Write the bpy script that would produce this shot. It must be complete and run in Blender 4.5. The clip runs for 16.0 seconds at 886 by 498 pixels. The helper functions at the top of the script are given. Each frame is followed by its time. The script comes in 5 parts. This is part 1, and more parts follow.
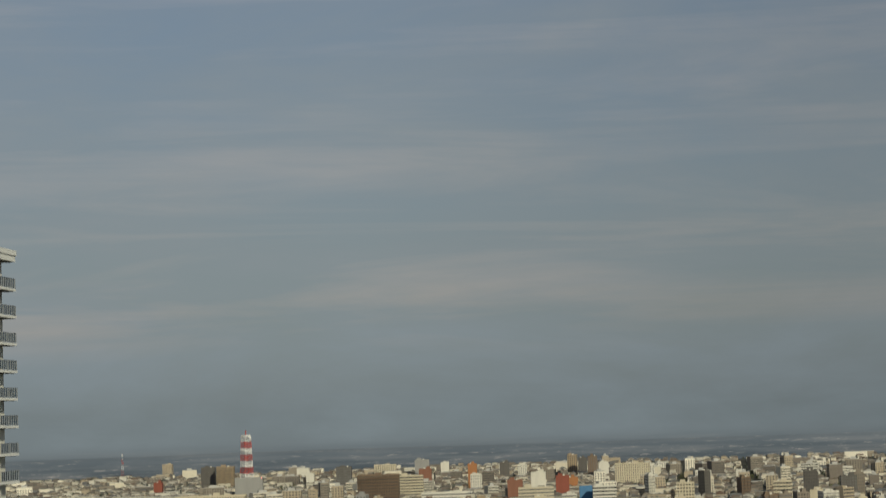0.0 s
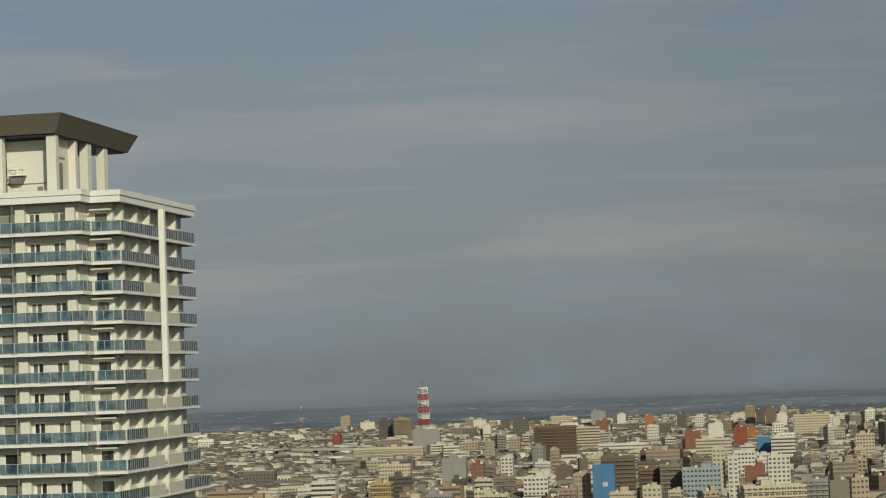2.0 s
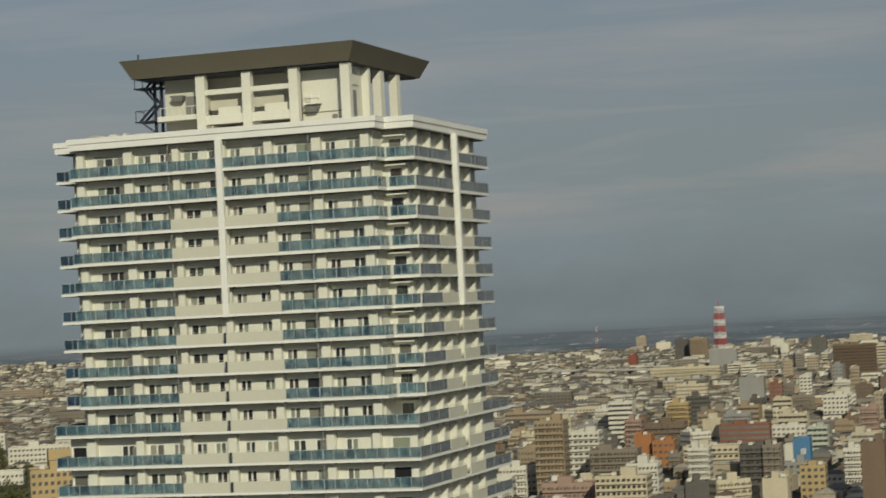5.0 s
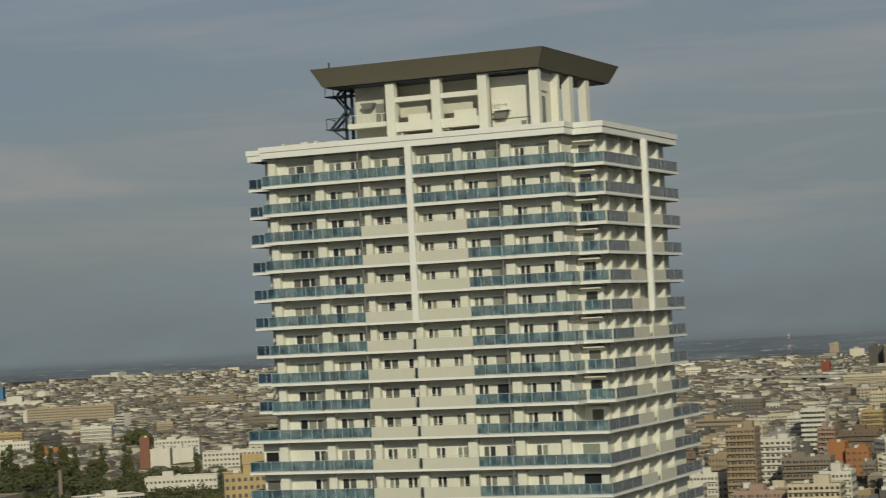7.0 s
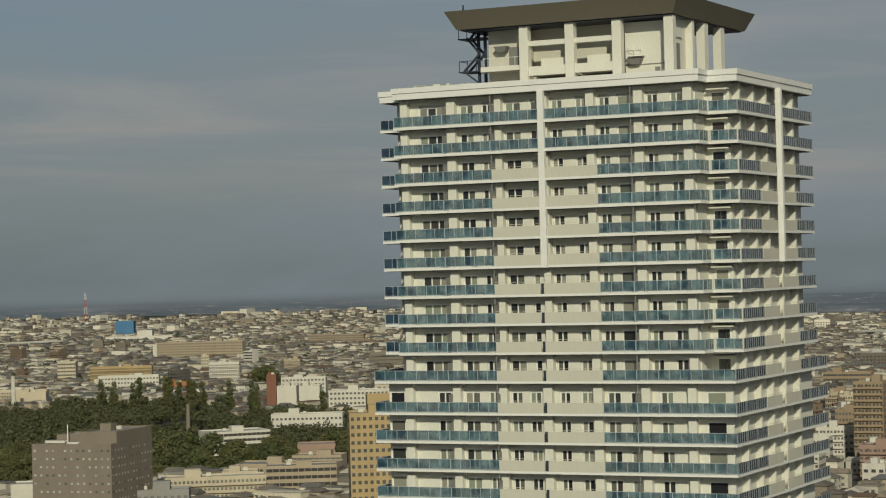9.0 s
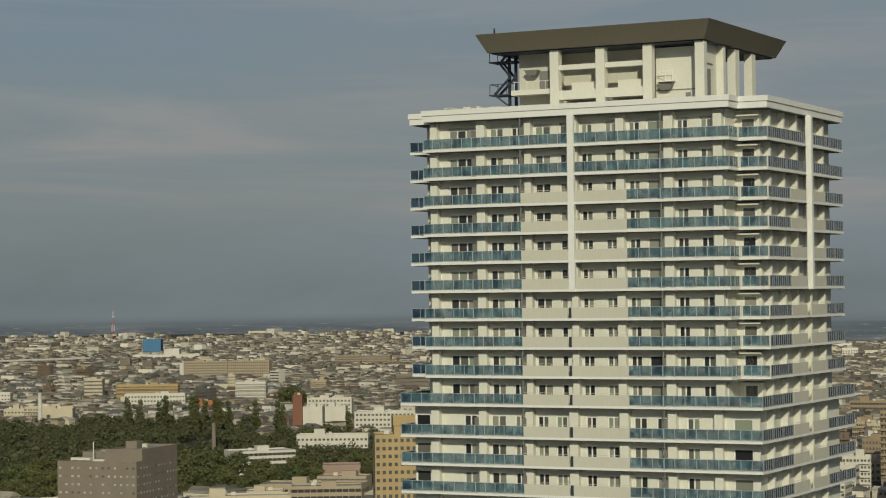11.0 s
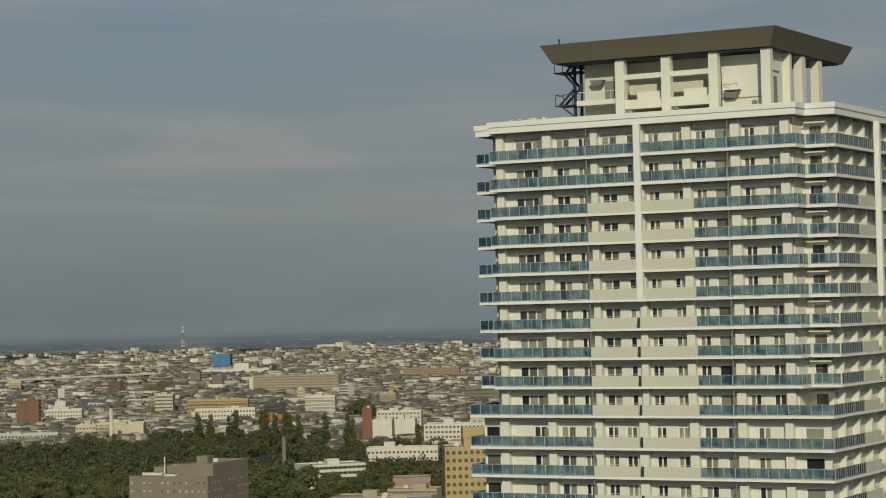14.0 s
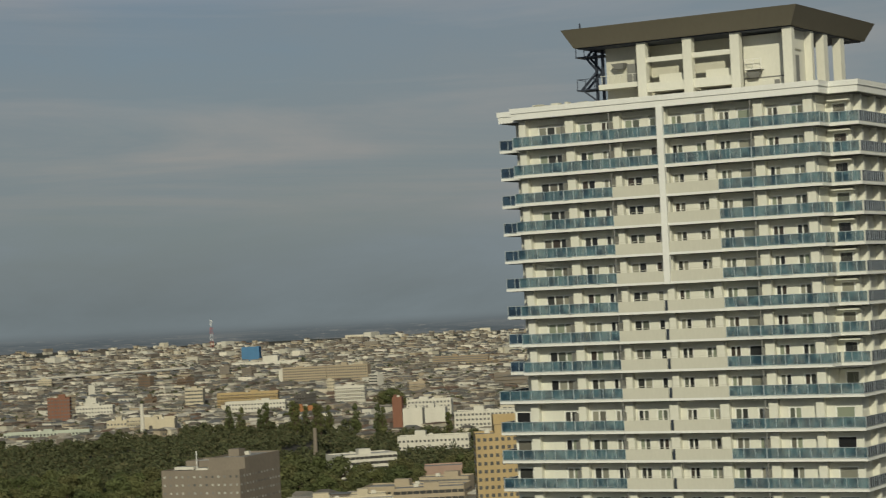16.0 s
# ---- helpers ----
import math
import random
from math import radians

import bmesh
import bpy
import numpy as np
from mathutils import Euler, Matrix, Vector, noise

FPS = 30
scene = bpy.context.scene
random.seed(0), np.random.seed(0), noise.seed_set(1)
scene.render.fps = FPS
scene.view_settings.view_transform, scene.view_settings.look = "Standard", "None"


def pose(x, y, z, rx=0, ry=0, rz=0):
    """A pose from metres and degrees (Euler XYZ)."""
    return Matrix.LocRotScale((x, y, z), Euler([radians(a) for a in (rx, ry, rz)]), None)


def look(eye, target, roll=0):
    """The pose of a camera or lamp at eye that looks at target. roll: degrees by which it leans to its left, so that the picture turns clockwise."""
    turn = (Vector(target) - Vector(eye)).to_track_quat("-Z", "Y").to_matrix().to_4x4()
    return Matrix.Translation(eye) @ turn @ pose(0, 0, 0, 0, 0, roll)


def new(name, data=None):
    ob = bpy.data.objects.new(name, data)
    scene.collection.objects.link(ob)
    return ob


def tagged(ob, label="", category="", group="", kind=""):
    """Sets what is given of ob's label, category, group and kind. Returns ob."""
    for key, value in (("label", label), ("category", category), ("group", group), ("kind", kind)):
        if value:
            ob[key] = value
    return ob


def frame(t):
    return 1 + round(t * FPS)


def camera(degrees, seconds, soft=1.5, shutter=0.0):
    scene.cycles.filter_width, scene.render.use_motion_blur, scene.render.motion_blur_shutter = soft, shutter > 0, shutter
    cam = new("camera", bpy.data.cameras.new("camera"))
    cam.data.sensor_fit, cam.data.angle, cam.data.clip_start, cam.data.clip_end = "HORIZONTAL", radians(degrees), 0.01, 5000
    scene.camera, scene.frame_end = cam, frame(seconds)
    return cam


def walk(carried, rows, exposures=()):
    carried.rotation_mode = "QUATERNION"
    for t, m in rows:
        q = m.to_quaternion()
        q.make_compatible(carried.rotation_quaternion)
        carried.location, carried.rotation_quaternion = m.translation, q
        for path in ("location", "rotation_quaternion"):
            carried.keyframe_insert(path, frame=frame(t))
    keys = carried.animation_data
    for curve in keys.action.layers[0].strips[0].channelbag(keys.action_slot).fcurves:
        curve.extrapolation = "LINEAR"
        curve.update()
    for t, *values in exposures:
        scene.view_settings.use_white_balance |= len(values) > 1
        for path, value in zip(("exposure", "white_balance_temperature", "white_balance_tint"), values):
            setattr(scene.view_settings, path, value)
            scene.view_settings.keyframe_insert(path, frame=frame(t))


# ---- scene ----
EYE = Vector((0.0, 0.0, 100.0))
cam = camera(22.807, 16.0, soft=1.15, shutter=0.5)


def aim(yaw, pitch, roll):
    """Pose of the hand-held camera at the window: degrees right of +y, up, and lean."""
    y, p = radians(yaw), radians(pitch)
    way = Vector((math.sin(y) * math.cos(p), math.cos(y) * math.cos(p), math.sin(p)))
    return look(EYE, EYE + way * 100, roll)


walk(cam, [
    (0.0, aim(18.010, 4.298, -1.980)),
    (0.5, aim(17.679, 3.309, -1.967)),
    (1.0, aim(15.535, 3.208, -2.067)),
    (1.5, aim(13.337, 2.713, -1.997)),
    (2.0, aim(13.399, 3.213, -2.170)),
    (2.5, aim(12.761, 3.196, -2.262)),
    (3.0, aim(12.226, 2.872, -2.660)),
    (3.5, aim(12.770, 2.612, -2.788)),
    (4.0, aim(11.884, 2.383, -2.778)),
    (4.5, aim(8.725, 2.336, -2.598)),
    (5.0, aim(5.673, 1.499, -2.977)),
    (5.2, aim(5.405, 1.256, -2.950)),
    (7.3, aim(0.114, 1.960, -2.588)),
    (7.5, aim(0.023, 1.813, -2.226)),
    (8.0, aim(0.014, 1.457, -2.252)),
    (8.5, aim(-0.666, 1.182, -1.787)),
    (9.0, aim(-2.673, 0.577, -1.505)),
    (9.5, aim(-1.484, 0.724, -1.062)),
    (10.0, aim(-3.654, 0.882, -1.258)),
    (10.2, aim(-3.271, 0.957, -0.767)),
    (12.3, aim(-4.036, 1.284, -0.961)),
    (12.5, aim(-4.126, 1.134, -1.212)),
    (13.0, aim(-4.549, 1.119, -1.148)),
    (13.5, aim(-4.830, 1.609, -1.494)),
    (14.0, aim(-5.145, 1.519, -1.384)),
    (14.5, aim(-4.843, 1.385, -1.477)),
    (15.0, aim(-4.999, 1.077, -2.117)),
    (15.5, aim(-5.085, 1.018, -2.321)),
    (16.0, aim(-5.833, 1.226, -2.817)),
], [(0.0, -0.02), (4.0, -0.07), (7.4, -0.17), (10.0, -0.18), (16.0, -0.15)])

# ---- world and sun ----
SUN_AZ = radians(175.0)   # clockwise from +y, behind the camera
SUN_EL = radians(25.0)


def make_world():
    w = bpy.data.worlds.new("evening_sky")
    scene.world = w
    w.use_nodes = True
    nt = w.node_tree
    nt.nodes.clear()
    n = nt.nodes.new
    out = n("ShaderNodeOutputWorld")
    bg = n("ShaderNodeBackground")
    bg.inputs["Strength"].default_value = 1.0
    sky = n("ShaderNodeTexSky")
    sky.sky_type = "NISHITA"
    sky.sun_disc = False
    sky.sun_elevation = SUN_EL
    sky.sun_rotation = SUN_AZ
    sky.altitude = 100
    sky.air_density = 1.0
    sky.dust_density = 1.2
    dim = n("ShaderNodeVectorMath")
    dim.operation = "MULTIPLY"
    dim.inputs[1].default_value = (SKY_GAIN[0], SKY_GAIN[1], SKY_GAIN[2])
    nt.links.new(sky.outputs[0], dim.inputs[0])
    # streaked high cloud, stretched along the horizon
    tc = n("ShaderNodeTexCoord")
    mp = n("ShaderNodeMapping")
    mp.inputs["Scale"].default_value = (3.0, 3.0, 10.0)
    mp.inputs["Rotation"].default_value = (0.0, radians(-3.0), 0.0)
    nt.links.new(tc.outputs["Generated"], mp.inputs["Vector"])
    n1 = n("ShaderNodeTexNoise")
    n1.inputs["Scale"].default_value = 1.6
    n1.inputs["Detail"].default_value = 8.0
    n1.inputs["Roughness"].default_value = 0.60
    n1.inputs["Distortion"].default_value = 0.3
    nt.links.new(mp.outputs[0], n1.inputs["Vector"])
    r1 = n("ShaderNodeValToRGB")
    r1.color_ramp.elements[0].position = 0.28
    r1.color_ramp.elements[1].position = 0.70
    nt.links.new(n1.outputs["Fac"], r1.inputs[0])
    # veil: thick low down, thin overhead
    sep = n("ShaderNodeSeparateXYZ")
    nt.links.new(tc.outputs["Generated"], sep.inputs[0])
    veil = n("ShaderNodeMapRange")
    veil.inputs["From Min"].default_value = 0.02
    veil.inputs["From Max"].default_value = 0.20
    veil.inputs["To Min"].default_value = 1.0
    veil.inputs["To Max"].default_value = 0.48
    nt.links.new(sep.outputs["Z"], veil.inputs["Value"])
    mul = n("ShaderNodeMath")
    mul.operation = "MULTIPLY_ADD"
    mul.inputs[1].default_value = 0.34
    nt.links.new(r1.outputs[0], mul.inputs[0])
    half = n("ShaderNodeMath")
    half.operation = "MULTIPLY"
    half.inputs[1].default_value = 0.74
    nt.links.new(veil.outputs[0], half.inputs[0])
    nt.links.new(half.outputs[0], mul.inputs[2])
    # cloud colour goes from slate at the horizon to pale grey above
    cr = n("ShaderNodeValToRGB")
    e = cr.color_ramp.elements
    e[0].position, e[0].color = 0.0, (0.178, 0.214, 0.228, 1)
    e[1].position, e[1].color = 0.16, (0.192, 0.212, 0.218, 1)
    m = e.new(0.03)
    m.color = (0.196, 0.234, 0.255, 1)
    m = e.new(0.08)
    m.color = (0.200, 0.224, 0.234, 1)
    nt.links.new(sep.outputs["Z"], cr.inputs[0])
    # thin bright streaks
    mp2 = n("ShaderNodeMapping")
    mp2.inputs["Scale"].default_value = (2.4, 2.4, 30.0)
    mp2.inputs["Rotation"].default_value = (0.0, radians(2.0), 0.0)
    nt.links.new(tc.outputs["Generated"], mp2.inputs["Vector"])
    n2 = n("ShaderNodeTexNoise")
    n2.inputs["Scale"].default_value = 1.3
    n2.inputs["Detail"].default_value = 8.0
    n2.inputs["Roughness"].default_value = 0.58
    n2.inputs["Distortion"].default_value = 0.6
    nt.links.new(mp2.outputs[0], n2.inputs["Vector"])
    r2 = n("ShaderNodeValToRGB")
    r2.color_ramp.elements[0].position = 0.46
    r2.color_ramp.elements[1].position = 0.74
    nt.links.new(n2.outputs["Fac"], r2.inputs[0])
    streak = n("ShaderNodeMixRGB")
    streak.inputs["Color2"].default_value = (0.30, 0.282, 0.262, 1)
    low = n("ShaderNodeMapRange")
    low.inputs["From Min"].default_value = 0.025
    low.inputs["From Max"].default_value = 0.05
    nt.links.new(sep.outputs["Z"], low.inputs["Value"])
    thin = n("ShaderNodeMath")
    thin.operation = "MULTIPLY"
    nt.links.new(r2.outputs[0], thin.inputs[0])
    nt.links.new(low.outputs[0], thin.inputs[1])
    nt.links.new(thin.outputs[0], streak.inputs["Fac"])
    nt.links.new(cr.outputs[0], streak.inputs["Color1"])
    # thicker parts of the veil are paler
    body = n("ShaderNodeMapRange")
    body.inputs["From Min"].default_value = 0.34
    body.inputs["From Max"].default_value = 0.68
    body.inputs["To Min"].default_value = 0.92
    body.inputs["To Max"].default_value = 1.22
    nt.links.new(n1.outputs["Fac"], body.inputs["Value"])
    puff = n("ShaderNodeVectorMath")
    puff.operation = "SCALE"
    nt.links.new(streak.outputs[0], puff.inputs[0])
    nt.links.new(body.outputs[0], puff.inputs["Scale"])
    mix = n("ShaderNodeMixRGB")
    nt.links.new(mul.outputs[0], mix.inputs["Fac"])
    nt.links.new(dim.outputs[0], mix.inputs["Color1"])
    nt.links.new(puff.outputs[0], mix.inputs["Color2"])
    # the veil thickens and darkens towards the east
    east = n("ShaderNodeMapRange")
    east.inputs["From Min"].default_value = 0.27
    east.inputs["From Max"].default_value = 0.47
    east.inputs["To Min"].default_value = 1.0
    east.inputs["To Max"].default_value = 0.85
    nt.links.new(sep.outputs["X"], east.inputs["Value"])
    shade = n("ShaderNodeVectorMath")
    shade.operation = "SCALE"
    nt.links.new(mix.outputs[0], shade.inputs[0])
    nt.links.new(east.outputs[0], shade.inputs["Scale"])
    nt.links.new(shade.outputs[0], bg.inputs["Color"])
    nt.links.new(bg.outputs[0], out.inputs[0])


SKY_GAIN = (0.050, 0.056, 0.064)
make_world()
sun = new("sun", bpy.data.lights.new("sun", "SUN"))
sun.data.energy = 2.8
sun.data.angle = radians(0.6)
sun.data.color = (1.0, 0.95, 0.72)
sun_from = Vector((math.sin(SUN_AZ) * math.cos(SUN_EL), math.cos(SUN_AZ) * math.cos(SUN_EL), math.sin(SUN_EL)))
sun.matrix_world = look(sun_from * 300, (0, 0, 0))


# ---- materials ----
def material(name, color, rough=0.8, metal=0.0, vary=0.12, scale=1.0, bump=0.0, spread=0.0, spec=0.3, alpha=1.0):
    """Painted or mineral surface with grain and stains in metres; spread varies it from object to object."""
    m = bpy.data.materials.new(name)
    m.use_nodes = True
    nt = m.node_tree
    b = nt.nodes["Principled BSDF"]
    b.inputs["Roughness"].default_value = rough
    b.inputs["Metallic"].default_value = metal
    b.inputs["Specular IOR Level"].default_value = spec
    b.inputs["Alpha"].default_value = alpha
    n = nt.nodes.new
    tc = n("ShaderNodeTexCoord")
    mp = n("ShaderNodeMapping")
    mp.inputs["Scale"].default_value = (scale, scale, scale * 0.35)
    nt.links.new(tc.outputs["Object"], mp.inputs[0])
    a = n("ShaderNodeTexNoise")
    a.inputs["Scale"].default_value = 0.35
    a.inputs["Detail"].default_value = 4
    c = n("ShaderNodeTexNoise")
    c.inputs["Scale"].default_value = 5.0
    c.inputs["Detail"].default_value = 3
    nt.links.new(mp.outputs[0], a.inputs["Vector"])
    nt.links.new(mp.outputs[0], c.inputs["Vector"])
    add = n("ShaderNodeMath")
    add.operation = "ADD"
    nt.links.new(a.outputs["Fac"], add.inputs[0])
    nt.links.new(c.outputs["Fac"], add.inputs[1])
    rng = n("ShaderNodeMapRange")
    rng.inputs["From Min"].default_value = 0.6
    rng.inputs["From Max"].default_value = 1.4
    rng.inputs["To Min"].default_value = 1 - vary
    rng.inputs["To Max"].default_value = 1 + vary
    nt.links.new(add.outputs[0], rng.inputs["Value"])
    hsv = n("ShaderNodeHueSaturation")
    hsv.inputs["Color"].default_value = (*color, 1)
    last = rng.outputs[0]
    if spread:
        info = n("ShaderNodeObjectInfo")
        r = n("ShaderNodeMapRange")
        r.inputs["To Min"].default_value = 1 - spread
        r.inputs["To Max"].default_value = 1 + spread
        nt.links.new(info.outputs["Random"], r.inputs["Value"])
        mm = n("ShaderNodeMath")
        mm.operation = "MULTIPLY"
        nt.links.new(r.outputs[0], mm.inputs[0])
        nt.links.new(last, mm.inputs[1])
        last = mm.outputs[0]
    nt.links.new(last, hsv.inputs["Value"])
    nt.links.new(hsv.outputs[0], b.inputs["Base Color"])
    if bump:
        bn = n("ShaderNodeBump")
        bn.inputs["Strength"].default_value = bump
        bn.inputs["Distance"].default_value = 0.05
        nt.links.new(c.outputs["Fac"], bn.inputs["Height"])
        nt.links.new(bn.outputs[0], b.inputs["Normal"])
    return m


def ramp_material(name, stops, source, rough=0.8, spec=0.3, grain=0.15):
    """Colour picked per object ("object") or per loose piece ("island") from a stepped ramp."""
    m = bpy.data.materials.new(name)
    m.use_nodes = True
    nt = m.node_tree
    b = nt.nodes["Principled BSDF"]
    b.inputs["Roughness"].default_value = rough
    b.inputs["Specular IOR Level"].default_value = spec
    n = nt.nodes.new
    if source == "object":
        fac = n("ShaderNodeObjectInfo").outputs["Random"]
    else:
        fac = n("ShaderNodeNewGeometry").outputs["Random Per Island"]
    cr = n("ShaderNodeValToRGB")
    cr.color_ramp.interpolation = "CONSTANT"
    e = cr.color_ramp.elements
    for i, c in enumerate(stops):
        p = i / len(stops)
        el = e[i] if i < 2 else e.new(p)
        el.position, el.color = p, (*c, 1)
    nt.links.new(fac, cr.inputs[0])
    tc = n("ShaderNodeTexCoord")
    nz = n("ShaderNodeTexNoise")
    nz.inputs["Scale"].default_value = 0.6
    nz.inputs["Detail"].default_value = 5
    nt.links.new(tc.outputs["Object"], nz.inputs["Vector"])
    rng = n("ShaderNodeMapRange")
    rng.inputs["From Min"].default_value = 0.3
    rng.inputs["From Max"].default_value = 0.7
    rng.inputs["To Min"].default_value = 1 - grain
    rng.inputs["To Max"].default_value = 1 + grain
    nt.links.new(nz.outputs["Fac"], rng.inputs["Value"])
    hsv = n("ShaderNodeHueSaturation")
    nt.links.new(cr.outputs[0], hsv.inputs["Color"])
    nt.links.new(rng.outputs[0], hsv.inputs["Value"])
    nt.links.new(hsv.outputs[0], b.inputs["Base Color"])
    return m


WHITE = material("white_paint", (0.71, 0.70, 0.615), 0.75, vary=0.06, bump=0.1)
TRIM = material("bright_white_trim", (0.79, 0.79, 0.75), 0.7, vary=0.05, bump=0.1)
CREAM = material("cream_panel", (0.60, 0.585, 0.495), 0.8, vary=0.05, bump=0.1)
# dark colour that paints in the shade under the balcony slabs
SOFFIT_SHADE = material("soffit_shade_grey", (0.15, 0.15, 0.145), 0.85, vary=0.08)
FASCIA = material("bronze_fascia", (0.165, 0.150, 0.115), 0.5, metal=0.2, vary=0.05, scale=0.5)
ALU = material("aluminium_white", (0.80, 0.79, 0.75), 0.45, metal=0.0, vary=0.04)
DARK_ALU = material("dark_aluminium", (0.06, 0.075, 0.10), 0.35, metal=0.4, vary=0.1)
STEEL = material("dark_steel_and_eave_shade", (0.055, 0.065, 0.09), 0.5, metal=0.3, vary=0.15)
CONCRETE = material("roof_concrete", (0.34, 0.32, 0.28), 0.9, vary=0.2, bump=0.3)
GRILLE = material("grey_louvre", (0.22, 0.22, 0.21), 0.6, vary=0.1)
PANE = ramp_material("window_pane", [(0.030, 0.032, 0.034), (0.22, 0.22, 0.185), (0.045, 0.047, 0.045), (0.28, 0.275, 0.225), (0.11, 0.12, 0.10),
                                     (0.25, 0.28, 0.215), (0.022, 0.023, 0.026), (0.14, 0.135, 0.115), (0.055, 0.045, 0.04)],
                     "object", 0.12, 0.5, 0.06)


def rail_glass(name, deep, pale, alpha):
    """Tinted balustrade glass, varied by sheet; paler blotches paint in reflections and units behind."""
    m = bpy.data.materials.new(name)
    m.use_nodes = True
    nt = m.node_tree
    b = nt.nodes["Principled BSDF"]
    b.inputs["Roughness"].default_value = 0.12
    b.inputs["Specular IOR Level"].default_value = 0.6
    b.inputs["Alpha"].default_value = alpha
    n, link = nt.nodes.new, nt.links.new
    tc, info, add, nz = n("ShaderNodeTexCoord"), n("ShaderNodeObjectInfo"), n("ShaderNodeVectorMath"), n("ShaderNodeTexNoise")
    shift = n("ShaderNodeMath")
    shift.operation = "MULTIPLY"
    shift.inputs[1].default_value = 90.0
    link(info.outputs["Random"], shift.inputs[0])
    link(tc.outputs["Object"], add.inputs[0])
    link(shift.outputs[0], add.inputs[1])
    link(add.outputs[0], nz.inputs["Vector"])
    nz.inputs["Scale"].default_value = 0.9
    nz.inputs["Detail"].default_value = 3
    cr = n("ShaderNodeValToRGB")
    e = cr.color_ramp.elements
    e[0].position, e[0].color = 0.36, (*deep, 1)
    e[1].position, e[1].color = 0.62, (*pale, 1)
    link(nz.outputs["Fac"], cr.inputs[0])
    link(cr.outputs[0], b.inputs["Base Color"])
    return m


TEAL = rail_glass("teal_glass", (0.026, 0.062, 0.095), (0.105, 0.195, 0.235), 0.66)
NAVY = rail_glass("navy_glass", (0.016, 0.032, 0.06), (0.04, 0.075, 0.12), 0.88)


# ---- mesh helpers ----
def box(bm, x0, x1, y0, y1, z0, z1):
    x0, x1 = min(x0, x1), max(x0, x1)
    y0, y1 = min(y0, y1), max(y0, y1)
    v = [bm.verts.new(p) for p in ((x0, y0, z0), (x1, y0, z0), (x1, y1, z0), (x0, y1, z0),
                                   (x0, y0, z1), (x1, y0, z1), (x1, y1, z1), (x0, y1, z1))]
    for f in ((0, 3, 2, 1), (4, 5, 6, 7), (0, 1, 5, 4), (1, 2, 6, 5), (2, 3, 7, 6), (3, 0, 4, 7)):
        bm.faces.new([v[i] for i in f])


def prism(bm, ring, z0, z1, ring2=None):
    """Closed solid between a counter-clockwise ring at z0 and another (or the same) at z1."""
    lo = [bm.verts.new((x, y, z0)) for x, y in ring]
    hi = [bm.verts.new((x, y, z1)) for x, y in (ring2 or ring)]
    k = len(lo)
    bm.faces.new(lo[::-1])
    bm.faces.new(hi)
    for i in range(k):
        bm.faces.new((lo[i], lo[(i + 1) % k], hi[(i + 1) % k], hi[i]))


def bar(bm, p, q, r):
    """Square bar of half-width r from p to q."""
    p, q = Vector(p), Vector(q)
    d = (q - p).normalized()
    s = d.cross(Vector((0, 0, 1))) if abs(d.z) < 0.95 else Vector((1, 0, 0))
    s.normalize()
    u = d.cross(s)
    ends = [[bm.verts.new(e + s * i * r + u * j * r) for i, j in ((-1, -1), (1, -1), (1, 1), (-1, 1))] for e in (p, q)]
    bm.faces.new(ends[0][::-1])
    bm.faces.new(ends[1])
    for i in range(4):
        bm.faces.new((ends[0][i], ends[0][(i + 1) % 4], ends[1][(i + 1) % 4], ends[1][i]))


def mesh_of(name, bm, mat, weld=False):
    if weld:
        bmesh.ops.remove_doubles(bm, verts=bm.verts, dist=0.001)
    bmesh.ops.recalc_face_normals(bm, faces=bm.faces)
    me = bpy.data.meshes.new(name)
    bm.to_mesh(me)
    bm.free()
    me.materials.append(mat)
    return me


def put(name, me, parent, loc=(0, 0, 0), label=""):
    ob = new(name, me)
    ob.parent = parent
    ob.location = loc
    if label:
        ob["label"] = label
    return ob


def part(name, bm, mat, parent, label="", loc=(0, 0, 0)):
    return put(name, mesh_of(name, bm, mat), parent, loc, label)


def thing(name, m, label, category, group=""):
    ob = new(name)
    ob.matrix_world = m
    return tagged(ob, label, category, group)


def rise(d):
    """Height of the land d metres from the camera: flat town, then a long slope up to the far woods."""
    s = min(max((d - 2900.0) / 2000.0, 0.0), 1.0)
    return 29.0 * (s ** 1.4)


